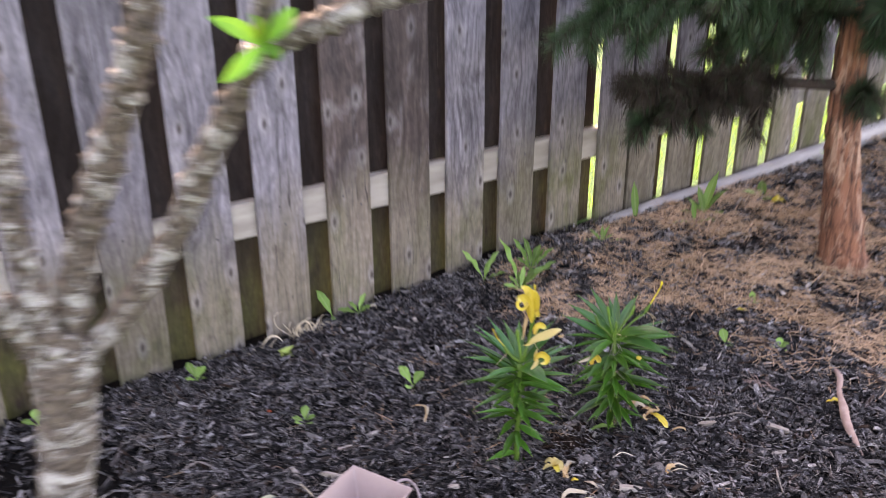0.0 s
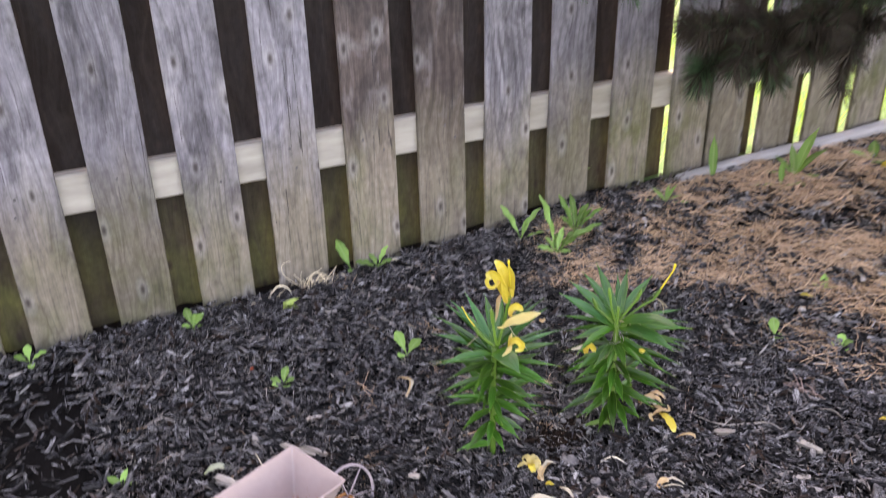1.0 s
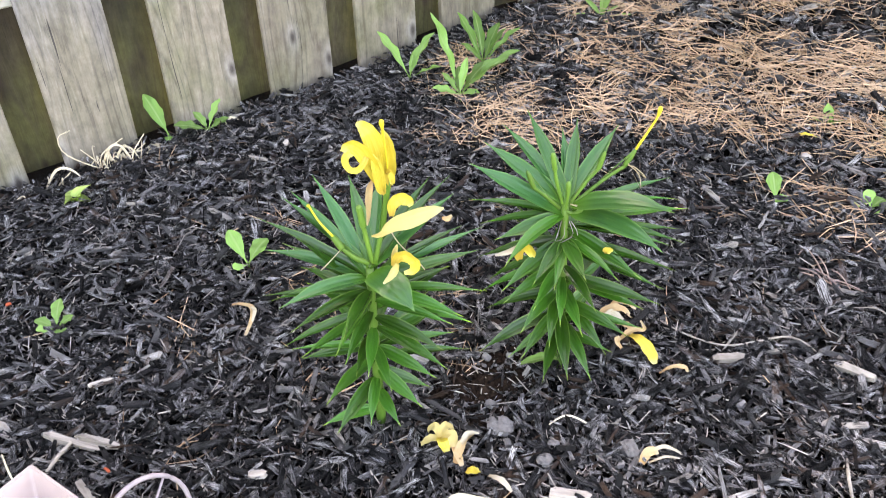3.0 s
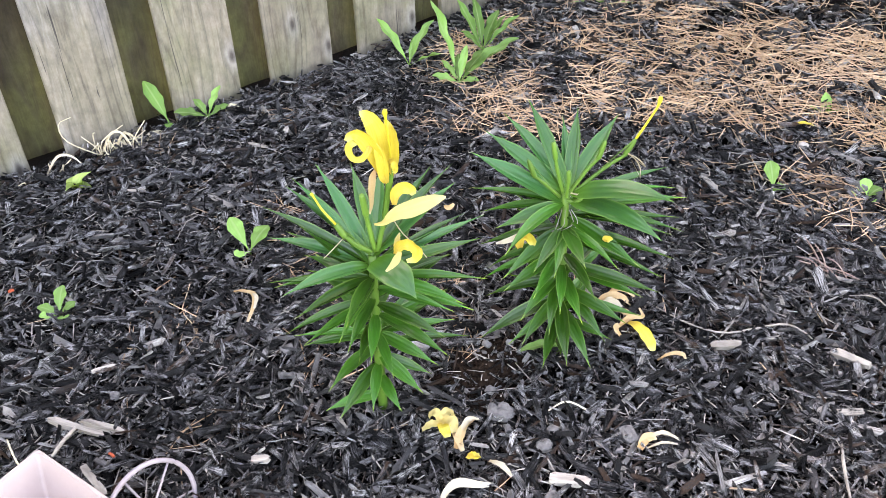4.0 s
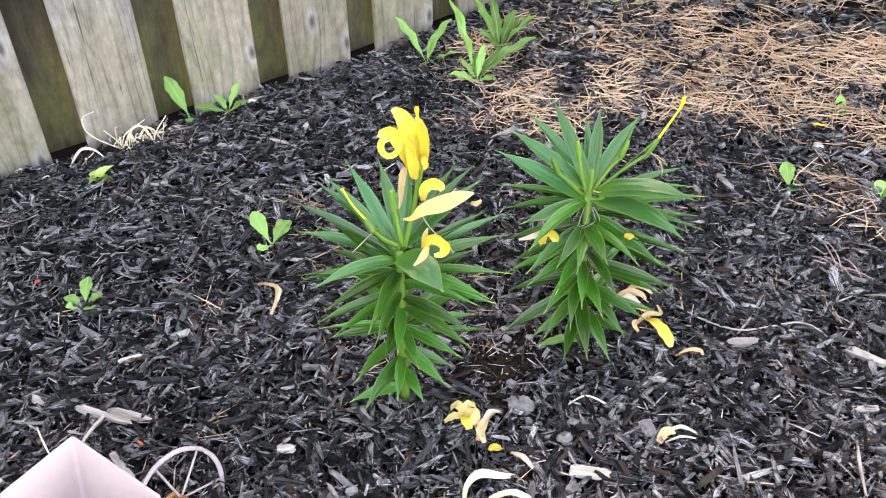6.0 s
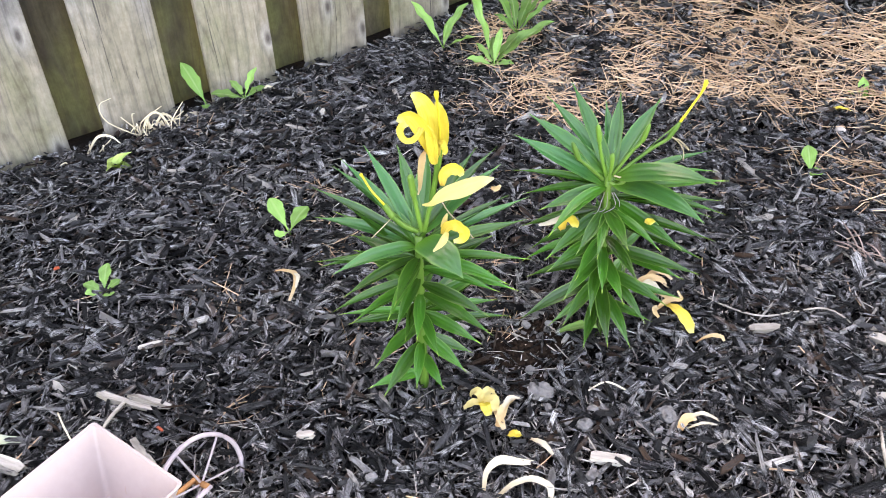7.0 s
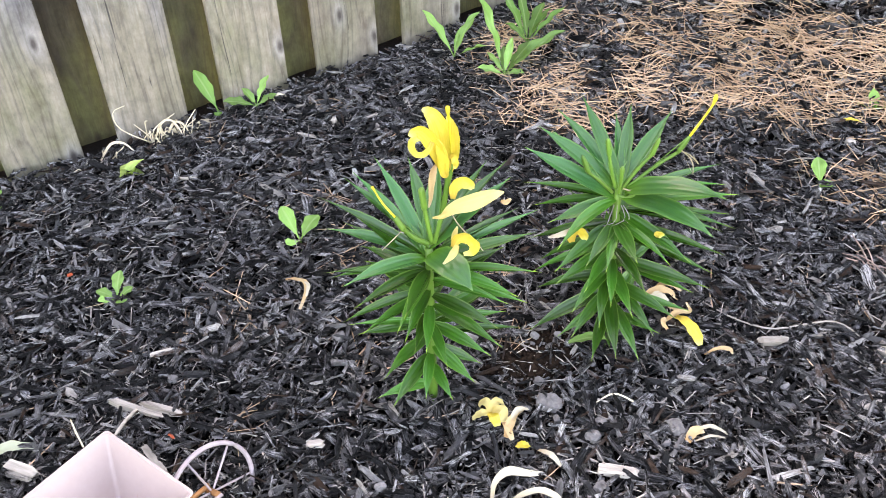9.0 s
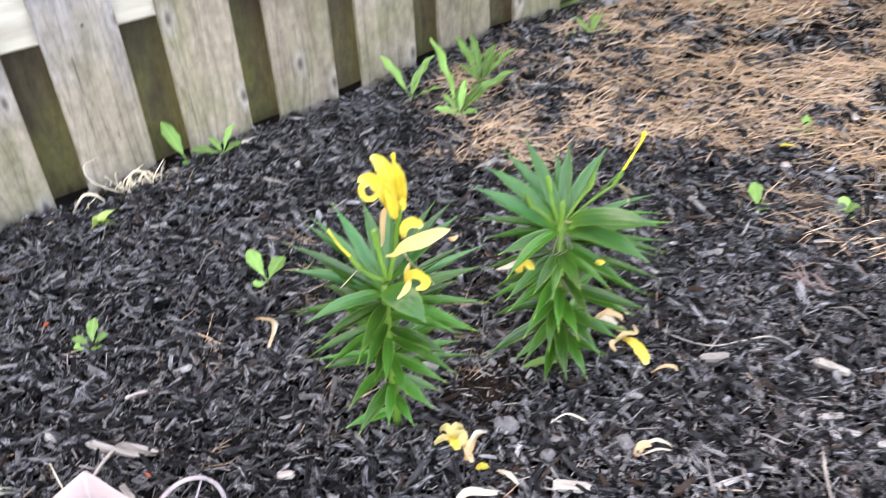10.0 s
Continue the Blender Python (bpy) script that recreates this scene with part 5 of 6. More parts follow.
fallen("fallen_flower", 1.398, 1.208, "dried tan lily flower beside the lily", [
    (M_DRY, [(-0.024, -0.006, 0.0, 0.003), (-0.006, 0.0, 0.010, 0.007), (0.012, 0.0, 0.010, 0.006), (0.026, -0.010, 0.002, 0.002)]),
    (M_WHITE, [(-0.020, -0.016, 0.0, 0.003), (-0.004, -0.010, 0.010, 0.007), (0.012, -0.016, 0.004, 0.003)]),
    (M_DRY, [(-0.004, 0.012, 0.004, 0.003), (0.014, 0.012, 0.014, 0.006), (0.034, 0.006, 0.004, 0.002)])], "flower", "fallen flowers")
fallen("fallen_petal", 1.396, 1.080, "tan dried petal on black mulch", [
    (M_DRY, [(-0.020, -0.004, 0.0, 0.0012), (-0.004, 0.0, 0.007, 0.0028), (0.012, 0.0, 0.006, 0.0040), (0.017, -0.005, 0.002, 0.002)])], group="fallen petals")
fallen("fallen_petal", 0.962, 1.510, "limp pale petal hanging over mulch chips", [
    (M_DRY, [(-0.028, 0.024, 0.006, 0.002), (-0.012, 0.016, 0.014, 0.0030), (0.006, 0.008, 0.014, 0.0042), (0.008, -0.010, 0.008, 0.0030), (0.002, -0.036, 0.0, 0.0022)]),
    (M_WHITE, [(0.002, 0.010, 0.014, 0.002), (0.012, 0.000, 0.016, 0.003), (0.010, -0.016, 0.008, 0.0015)])], group="fallen petals")
fallen("fallen_petal", 1.283, 0.985, "curled tan petal with dry threads on black mulch", [
    (M_DRY, [(-0.020, -0.006, 0.0, 0.004), (-0.012, 0.002, 0.010, 0.006), (0.0, 0.004, 0.010, 0.004)]),
    (M_WHITE, [(-0.010, 0.004, 0.008, 0.002), (0.010, 0.008, 0.012, 0.003), (0.036, 0.002, 0.0, 0.001)]),
    (M_WHITE, [(-0.012, -0.008, 0.004, 0.001), (0.008, -0.002, 0.006, 0.002), (0.028, -0.002, 0.002, 0.001)])], group="fallen petals")
fallen("fallen_petal", 0.526, 1.450, "pale yellow-green wilted leaf scrap on black mulch", [
    (M_WILT, [(-0.030, -0.012, 0.0, 0.003), (-0.010, -0.004, 0.012, 0.009), (0.012, 0.002, 0.010, 0.006), (0.034, 0.006, 0.002, 0.002)])], group="fallen petals")
fallen("fallen_leaf", 1.785, 0.935, "small yellow fallen leaf on mulch", [
    (M_YELLOW, [(-0.020, 0.004, 0.0, 0.002), (0.0, 0.0, 0.008, 0.008), (0.024, -0.002, 0.0, 0.002)])], "leaf")
fallen("fallen_leaf", 2.76, 1.83, "orange-yellow fallen leaf on pine straw", [
    (M_YELLOW, [(-0.030, 0.004, 0.0, 0.004), (0.0, 0.0, 0.016, 0.024), (0.034, -0.002, 0.0, 0.004)])], "leaf")
fallen("fallen_leaf", 1.976, 1.372, "thin yellow fallen leaf on pine straw", [
    (M_YELLOW, [(-0.022, 0.004, 0.0, 0.002), (0.0, 0.0, 0.006, 0.005), (0.024, -0.002, 0.0, 0.001)])], "leaf")
fallen("fallen_leaf", 1.262, 1.19, "pale green lower leaf lying at the lily's foot", [
    (M_WEED, [(-0.030, -0.004, 0.004, 0.003), (0.0, 0.0, 0.010, 0.008), (0.034, 0.004, 0.004, 0.002)])], "leaf")

def twig(name, label, pts, mat, sides=6, n=20, rough=0.06, seed=1, category="twig"):
    me = tube(name, [(x, y, g(x, y) + z, r * 0.72) for x, y, z, r in pts], n, sides, rough, seed)
    me.materials.append(mat)
    return tagged(new(name, me), label, category)


twig("root_strand", "thin pale wavy root lying on black mulch", [(1.440, 1.196, 0.012, 0.0010), (1.455, 1.122, 0.016, 0.0016), (1.482, 1.076, 0.018, 0.0020), (1.526, 1.058, 0.017, 0.0021), (1.565, 1.040, 0.020, 0.0021), (1.579, 1.012, 0.016, 0.0018), (1.577, 0.985, 0.010, 0.0010)], M_TWIG, seed=2, category="root")
twig("stick", "thick pinkish bare root lying on the mulch", [(1.925, 1.030, 0.012, 0.006), (1.880, 0.985, 0.022, 0.011), (1.825, 0.948, 0.018, 0.009), (1.775, 0.905, 0.024, 0.014), (1.725, 0.862, 0.022, 0.014), (1.690, 0.815, 0.014, 0.008), (1.668, 0.782, 0.008, 0.002)], M_ROOT, 10, 34, 0.07, 3, "root")
twig("twig", "thin pale twig on black mulch", [(1.775, 1.355, 0.014, 0.001), (1.82, 1.33, 0.024, 0.0016), (1.86, 1.29, 0.018, 0.0014), (1.88, 1.235, 0.012, 0.001)], M_TWIG, seed=4)
twig("twig", "pale wavy grass stalk on black mulch", [(1.206, 1.102, 0.014, 0.0012), (1.231, 1.095, 0.022, 0.0016), (1.247, 1.074, 0.016, 0.0016), (1.250, 1.064, 0.012, 0.0010)], M_DRYGRASS, seed=6)
twig("twig", "white bare stalk leaning on mulch", [(0.643, 1.395, 0.016, 0.0034), (0.662, 1.405, 0.024, 0.0036), (0.684, 1.417, 0.027, 0.0032)], M_PALECHIP, seed=7)
twig("twig", "dry tan stalk beside the toy wheelbarrow", [(0.607, 1.403, 0.018, 0.0018), (0.604, 1.428, 0.024, 0.0020), (0.602, 1.456, 0.022, 0.0014)], M_DRYGRASS, seed=8)


sprig = thing("pine_sprig", (1.700, 1.094, g(1.700, 1.094)), "dry pinkish pine sprig with spread needles on mulch", "sprig")
for k, (x0, y0, x1, y1) in enumerate([(1.687, 1.131, 1.700, 1.092), (1.696, 1.096, 1.729, 1.042), (1.728, 1.151, 1.702, 1.090), (1.734, 1.135, 1.703, 1.084), (1.701, 1.118, 1.706, 1.068), (1.676, 1.118, 1.704, 1.080), (1.725, 1.104, 1.716, 1.060)]):
    rows = [(x0 - 1.700, y0 - 1.094, 0.020 + 0.003 * (k % 3), 0.0007), ((x0 + x1) / 2 - 1.700, (y0 + y1) / 2 - 1.094, 0.024, 0.0010), (x1 - 1.700, y1 - 1.094, 0.016, 0.0008)]
    put("needle", tube("needle", rows, 7, 5, 0.02, k), M_ROOT, sprig)
twig("twig", "thin pale bent twig on black mulch", [(1.690, 1.034, 0.014, 0.0012), (1.706, 1.010, 0.022, 0.0018), (1.712, 0.985, 0.016, 0.0012)], M_TWIG, seed=9)
twig("twig", "pale curved bare twig on black mulch", [(1.474, 0.866, 0.012, 0.0016), (1.449, 0.847, 0.022, 0.0030), (1.432, 0.829, 0.022, 0.0030), (1.416, 0.806, 0.014, 0.0024)], M_TWIG, seed=10)


def lump(name, x, y, sx, sy, sz, mat, label, category, turn=0.0, seed=0, lift=0.008, sharp=0.28):
    """A stone or wood lump: a rounded block knocked out of shape."""
    r = np.random.default_rng(seed)
    bm = bmesh.new()
    bmesh.ops.create_icosphere(bm, subdivisions=3, radius=1.0)
    offs = Vector(r.uniform(-50, 50, 3))
    for v in bm.verts:
        p = v.co.copy()
        k = max(abs(p.x), abs(p.y), abs(p.z))
        p = p.lerp(p / k * 0.8, 0.45) * (1 + sharp * noise.noise(p * 1.6 + offs) + 0.10 * noise.noise(p * 5 + offs))
        v.co = Vector((p.x * sx * 0.8, p.y * sy * 0.8, p.z * sz * 0.8))
    ob = part(name, bm, mat, None, m=pose(x, y, g(x, y) + lift, 0, 0, turn))
    return tagged(ob, label, category, category + "s on the mulch")


for k, (x, y, sx, sy, sz, lab) in enumerate([
        (1.172, 1.061, 0.014, 0.011, 0.009, "light grey pebble on black mulch"),
        (1.157, 1.134, 0.018, 0.024, 0.012, "dark grey flat stone on black mulch"),
        (1.267, 1.016, 0.018, 0.012, 0.010, "blue-grey stone on black mulch"),
        (1.167, 1.173, 0.009, 0.009, 0.006, "small grey pebble on black mulch"),
        (1.150, 1.108, 0.006, 0.008, 0.006, "small grey pebble on black mulch"),
        (1.194, 1.073, 0.008, 0.010, 0.008, "small brown-grey pebble on black mulch"),
        (1.470, 0.972, 0.010, 0.009, 0.008, "pale grey pebble on black mulch"),
        (1.137, 0.996, 0.010, 0.012, 0.008, "grey pebble on black mulch"),
        (0.742, 1.452, 0.009, 0.008, 0.007, "reddish brown pebble on black mulch"),
        (0.972, 1.396, 0.013, 0.011, 0.009, "brown-grey stone on black mulch"),
        (1.206, 1.934, 0.010, 0.008, 0.008, "white pebble on black mulch"),
        (1.240, 1.905, 0.008, 0.006, 0.006, "white pebble on black mulch"),
        (1.93, 1.33, 0.012, 0.010, 0.008, "white pebble among pine straw"),
        (0.912, 1.141, 0.010, 0.007, 0.006, "small grey pebble on black mulch")]):
    lump("stone", x, y, sx, sy, sz, M_PALECHIP if "white" in lab else M_STONE, lab, "stone", 40 * k, k, 0.014)
for k, (x, y, sx, sy, sz, turn, lab) in enumerate([
        (1.166, 1.001, 0.030, 0.010, 0.008, R_AZ - 6, "pale weathered wood chunk on black mulch"),
        (0.869, 1.239, 0.014, 0.008, 0.005, R_AZ + 8, "pale flat wood chip on black mulch"),
        (0.684, 1.426, 0.055, 0.007, 0.007, R_AZ - 19, "pale split wood chip on black mulch"),
        (0.714, 1.404, 0.036, 0.007, 0.008, R_AZ - 15, "pale split wood chip on black mulch"),
        (0.529, 1.414, 0.030, 0.010, 0.008, R_AZ - 21, "whitish bark piece on black mulch"),
        (0.684, 1.324, 0.036, 0.007, 0.005, R_AZ - 46, "grey split stick beside the toy wheelbarrow"),
        (1.470, 1.055, 0.026, 0.009, 0.007, R_AZ + 4, "grey weathered wood chip on black mulch"),
        (1.590, 0.95, 0.030, 0.010, 0.008, R_AZ - 35, "large grey wood chunk on black mulch"),
        (1.136, 1.909, 0.024, 0.005, 0.004, R_AZ - 18, "pale wood sliver on black mulch"),
        (0.742, 1.507, 0.022, 0.005, 0.005, R_AZ + 20, "white wood sliver on black mulch"),
        (0.905, 1.905, 0.02, 0.004, 0.004, R_AZ, "pale wood sliver on black mulch")]):
    one = np.ones(1)
    v, f, u = chip_block(1, 0 * one, 0 * one, 1.6 * sx * one, 1.25 * sy * one, 1.3 * sz * one, 0 * one, 500 + k, 0.02, turned=False)
    v[:, 2] -= g(0, 0)
    me = mesh_np("wood_chunk", v, f, u)
    ob = put("wood_chunk", me, M_PALECHIP if "pale" in lab or "whit" in lab else M_TWIG, None, lab, pose(x, y, g(x, y) + 0.018, 0, 0, turn))
    tagged(ob, category="wood chip", group="wood chips on the mulch")
lump("red_scrap", 0.712, 1.352, 0.003, 0.008, 0.003, M_RED, "small orange-red scrap on black mulch", "scrap", 20, 70, 0.018)
lump("red_scrap", 0.662, 1.763, 0.006, 0.004, 0.003, M_RED, "small orange-red scrap on black mulch", "scrap", 10, 71, 0.018)

# ---------------------------------------------------------------- toy wheelbarrow
def build_barrow():
    U, V = Vector((-0.905, -0.425, 0)).normalized(), Vector((0.425, -0.905, 0))  # along the barrow towards its handles, across its front
    base = Matrix(((U.x, V.x, 0, 0.647), (U.y, V.y, 0, 1.279), (0, 0, 1, -0.014), (0, 0, 0, 1)))
    barrow = thing("toy_wheelbarrow", base, "pale pink painted metal toy wheelbarrow with a spoked wheel and rust", "wheelbarrow")
    W, L, zt, zb, fl, th = 0.143, 0.27, 0.145, 0.062, 0.030, 0.0022

    def ring(inset, z, rad):
        """A rectangle with rounded corners."""
        pts = []
        for cx, cy, a0 in ((inset + rad, inset + rad, 180), (L - inset - rad, inset + rad, 270), (L - inset - rad, W - inset - rad, 0), (inset + rad, W - inset - rad, 90)):
            for k in range(5):
                a = radians(a0 + 22.5 * k)
                pts.append((cx + rad * math.cos(a), cy + rad * math.sin(a), z))
        return pts
    rings = [ring(fl, zb, 0.004), ring(0.0, zt, 0.004), ring(th, zt, 0.004), ring(fl + th, zb + th, 0.006)]
    bm = bmesh.new()
    vs = [[bm.verts.new(v) for v in rg] for rg in rings]
    n = len(rings[0])
    for a, b in zip(vs, vs[1:]):
        for k in range(n):
            bm.faces.new((a[k], a[(k + 1) % n], b[(k + 1) % n], b[k]))
    bm.faces.new(vs[0][::-1])
    bm.faces.new(vs[3])
    bmesh.ops.recalc_face_normals(bm, faces=bm.faces[:])
    part("pan", bm, M_PINK, barrow, "pale pink flared metal pan")
    rim = []
    for p, q in zip(rings[1], rings[1][1:] + rings[1][:1]):
        m = max(1, int(math.dist(p, q) / 0.004))
        rim += [(*(p[c] + (q[c] - p[c]) * k / m for c in range(3)), 0.0013) for k in range(m)]
    put("rim", tube("rim", rim + rim[:1], len(rim) + 1, 8), M_PINK, barrow, "rolled pink rim")
    av, ua, az, R = 0.082, -0.054, 0.030, 0.060
    for dv, mat, lab in ((-0.011, M_RUST, "rusty fork arm"), (0.011, M_PINKROD, "pink painted fork arm")):
        put("fork_arm", tube("fork_arm", [(ua - 0.004, av + dv, az, 0.0034), (0.05, av + dv * 1.6, az + 0.008, 0.0036), (L * 0.6, av + dv * 3.2, zb - 0.004, 0.0036), (L + 0.14, av + dv * 4.5, zt - 0.02, 0.0036)], 20, 8), mat, barrow, lab)
    for dv in (-1, 1):
        put("leg", tube("leg", [(L - 0.06, av + 0.034 * dv, zb + 0.002, 0.003), (L - 0.045, av + 0.042 * dv, -0.045, 0.003)], 5, 8), M_PINKROD, barrow)
    wheel = new("wheel")
    wheel.parent = barrow
    wheel.matrix_basis = pose(ua, av, az, 17)
    pts = [(R * math.cos(a), 0, R * math.sin(a), 0.0030) for a in np.linspace(0, 2 * math.pi, 33)]
    put("tyre", tube("tyre", pts, 65, 8), M_PINKROD, wheel, "dusty pink round rim")
    put("hub", tube("hub", [(0, -0.012, 0, 0.0040), (0, 0.012, 0, 0.0040)], 4, 10), M_RUST, wheel, "rusty hub")
    for k in range(6):
        a = radians(60 * k + 20)
        put("spoke", tube("spoke", [(0, 0, 0, 0.0015), (R * math.cos(a), 0, R * math.sin(a), 0.0015)], 4, 6), M_PINKROD, wheel)
    return barrow


build_barrow()

# ---------------------------------------------------------------- small lichened tree
def build_small_tree():
    tree = thing("small_tree", (0.05, 0.94, g(0.05, 0.94)), "small grey-barked tree with lichen and few young leaves", "tree")
    o = Vector((0.05, 0.94, g(0.05, 0.94)))

    def rel(rows):
        return [(x - o.x, y - o.y, z - o.z, r) for x, y, z, r in rows]
    put("trunk", tube("trunk", rel([(0.046, 0.935, -0.1, 0.044), (0.052, 0.944, 0.07, 0.0354), (0.068, 0.95, 0.424, 0.0324), (0.104, 0.976, 0.601, 0.033), (0.118, 0.988, 0.689, 0.0354), (0.124, 0.993, 0.737, 0.0212)]), 70, 20, 0.04, 1, 0.12), M_LILAC, tree)
    limbs = [
        [(0.127, 0.983, 0.689, 0.0189), (0.194, 0.968, 0.755, 0.0192), (0.256, 0.936, 0.85, 0.0196), (0.289, 0.902, 0.938, 0.0215), (0.313, 0.868, 1.002, 0.0183), (0.325, 0.837, 1.05, 0.0168), (0.344, 0.808, 1.084, 0.018), (0.39, 0.781, 1.104, 0.0165), (0.429, 0.754, 1.126, 0.015), (0.474, 0.718, 1.14, 0.0135), (0.52, 0.677, 1.154, 0.012), (0.56, 0.62, 1.2, 0.008)],
        [(0.126, 0.999, 0.702, 0.0238), (0.165, 1.004, 0.833, 0.0242), (0.196, 0.995, 0.916, 0.0247), (0.235, 0.974, 1.017, 0.0228), (0.254, 0.954, 1.081, 0.0234), (0.268, 0.952, 1.141, 0.0212), (0.278, 0.951, 1.25, 0.018), (0.319, 0.956, 1.409, 0.0127)],
        [(0.109, 0.978, 0.716, 0.0197), (0.101, 1.004, 0.813, 0.0186), (0.098, 1.018, 0.881, 0.0191), (0.105, 1.03, 0.959, 0.0186), (0.099, 1.037, 1.098, 0.0162), (0.083, 1.05, 1.285, 0.0116)],
        [(0.102, 0.993, 0.701, 0.0212), (0.073, 1.0, 0.77, 0.0212), (0.038, 1.0, 0.814, 0.0212), (-0.021, 1.003, 0.896, 0.0189), (-0.069, 1.009, 1.026, 0.0142)]]
    for k, rows in enumerate(limbs):
        put("limb", tube("limb", rel([(x, y, z, w * 0.78) for x, y, z, w in rows]), 90, 16, 0.06, 4 + k, 0.34), M_LILAC, tree)
    put("limb", tube("limb", rel([(0.340, 0.805, 1.08, 0.012), (0.331, 0.790, 1.115, 0.011), (0.335, 0.782, 1.142, 0.010), (0.35, 0.776, 1.19, 0.008)]), 14, 12, 0.05, 12, 0.1), M_LILAC, tree)
    # young leaves where the limb forks
    side, j = Vector((0.92, -0.38, 0)), Vector((0.322, 0.772, 1.092)) - o
    for a, z, w in [(-0.050, 0.028, 0.0085), (0.028, 0.036, 0.0085), (-0.046, -0.034, 0.0085), (0.009, -0.015, 0.006), (-0.012, 0.03, 0.006)]:
        tip = j + side * a + Vector((0, -0.006, z))
        mid = j.lerp(tip, 0.5) + Vector((0, -0.008, 0.003))
        q = j.lerp(tip, 0.78) + Vector((0, -0.006, 0.002))
        put("leaf", ribbon("leaf", [(*j, 0.002), (*mid, w), (*q, w * 0.7), (*tip, 0.0006)], (-0.3, -0.85, 0.35), 10, 0.25, 0.05), M_TREELEAF, tree)
    me = leaf_mesh("leaf", 1.0, 0.42, 0.35, 90, 0.2, 1.0, 0.06)
    me.materials.append(M_TREELEAF)
    for az, el, L, p in [(160, 30, 0.05, (0.07, 1.01, 0.90)), (200, 30, 0.05, (-0.01, 1.0, 0.89)), (20, 30, 0.05, (0.09, 1.05, 1.2)), (100, 30, 0.05, (0.28, 0.97, 1.3))]:
        leaf_at(tree, me, (p[0] - o.x, p[1] - o.y, p[2] - o.z), az, el, L)
    return tree


build_small_tree()

# ---------------------------------------------------------------- pine
def needles_on(path, count, length, spread, seed, droop=0.2, start=0.15):
    """Needles set round a twig: thin three-sided blades that point outwards and forwards."""
    r = np.random.default_rng(seed)
    p = spline([(*q, 0.0) for q in path], 40)[:, :3]
    i = (start + (1 - start) * r.random(count)) * 38
    k = i.astype(int)
    base = p[k] + (p[np.minimum(k + 1, 39)] - p[k]) * (i - k)[:, None]
    t = p[np.minimum(k + 1, 39)] - p[np.maximum(k - 1, 0)]
    t /= np.linalg.norm(t, axis=1)[:, None]
    d = r.normal(size=(count, 3))
    d -= (d * t).sum(1)[:, None] * t
    d /= np.linalg.norm(d, axis=1)[:, None]
    way = t * r.uniform(0.35, 1.0, count)[:, None] + d * spread
    way[:, 2] -= droop * r.random(count)
    way /= np.linalg.norm(way, axis=1)[:, None]
    return base, way, length * r.uniform(0.7, 1.15, count)


def needle_mesh(name, sets, w, seed):
    base, way, ln = (np.concatenate(a) for a in zip(*sets))
    r = np.random.default_rng(seed)
    n = len(base)
    side = np.cross(way, r.normal(size=(n, 3)))
    side /= np.linalg.norm(side, axis=1)[:, None]
    up = np.cross(side, way)
    sag = np.array([0, 0, -1.0]) * (0.10 * ln)[:, None]
    mid, tip = base + way * (ln * 0.55)[:, None], base + way * ln[:, None] + sag
    v = np.stack([base - side * w, base + side * w, base + up * w, mid - side * w, mid + side * w, mid + up * w, tip], 1).reshape(-1, 3)
    i = np.arange(n)[:, None] * 7
    f = np.concatenate([i + a for a in ([0, 1, 4, 3], [1, 2, 5, 4], [2, 0, 3, 5], [3, 4, 6, 6], [4, 5, 6, 6], [5, 3, 6, 6])])
    quads, tris = f[:n * 3], f[n * 3:, :3]
    tri_all = np.concatenate([quads[:, [0, 1, 2]], quads[:, [0, 2, 3]], tris])
    return mesh_np(name, v, tri_all)


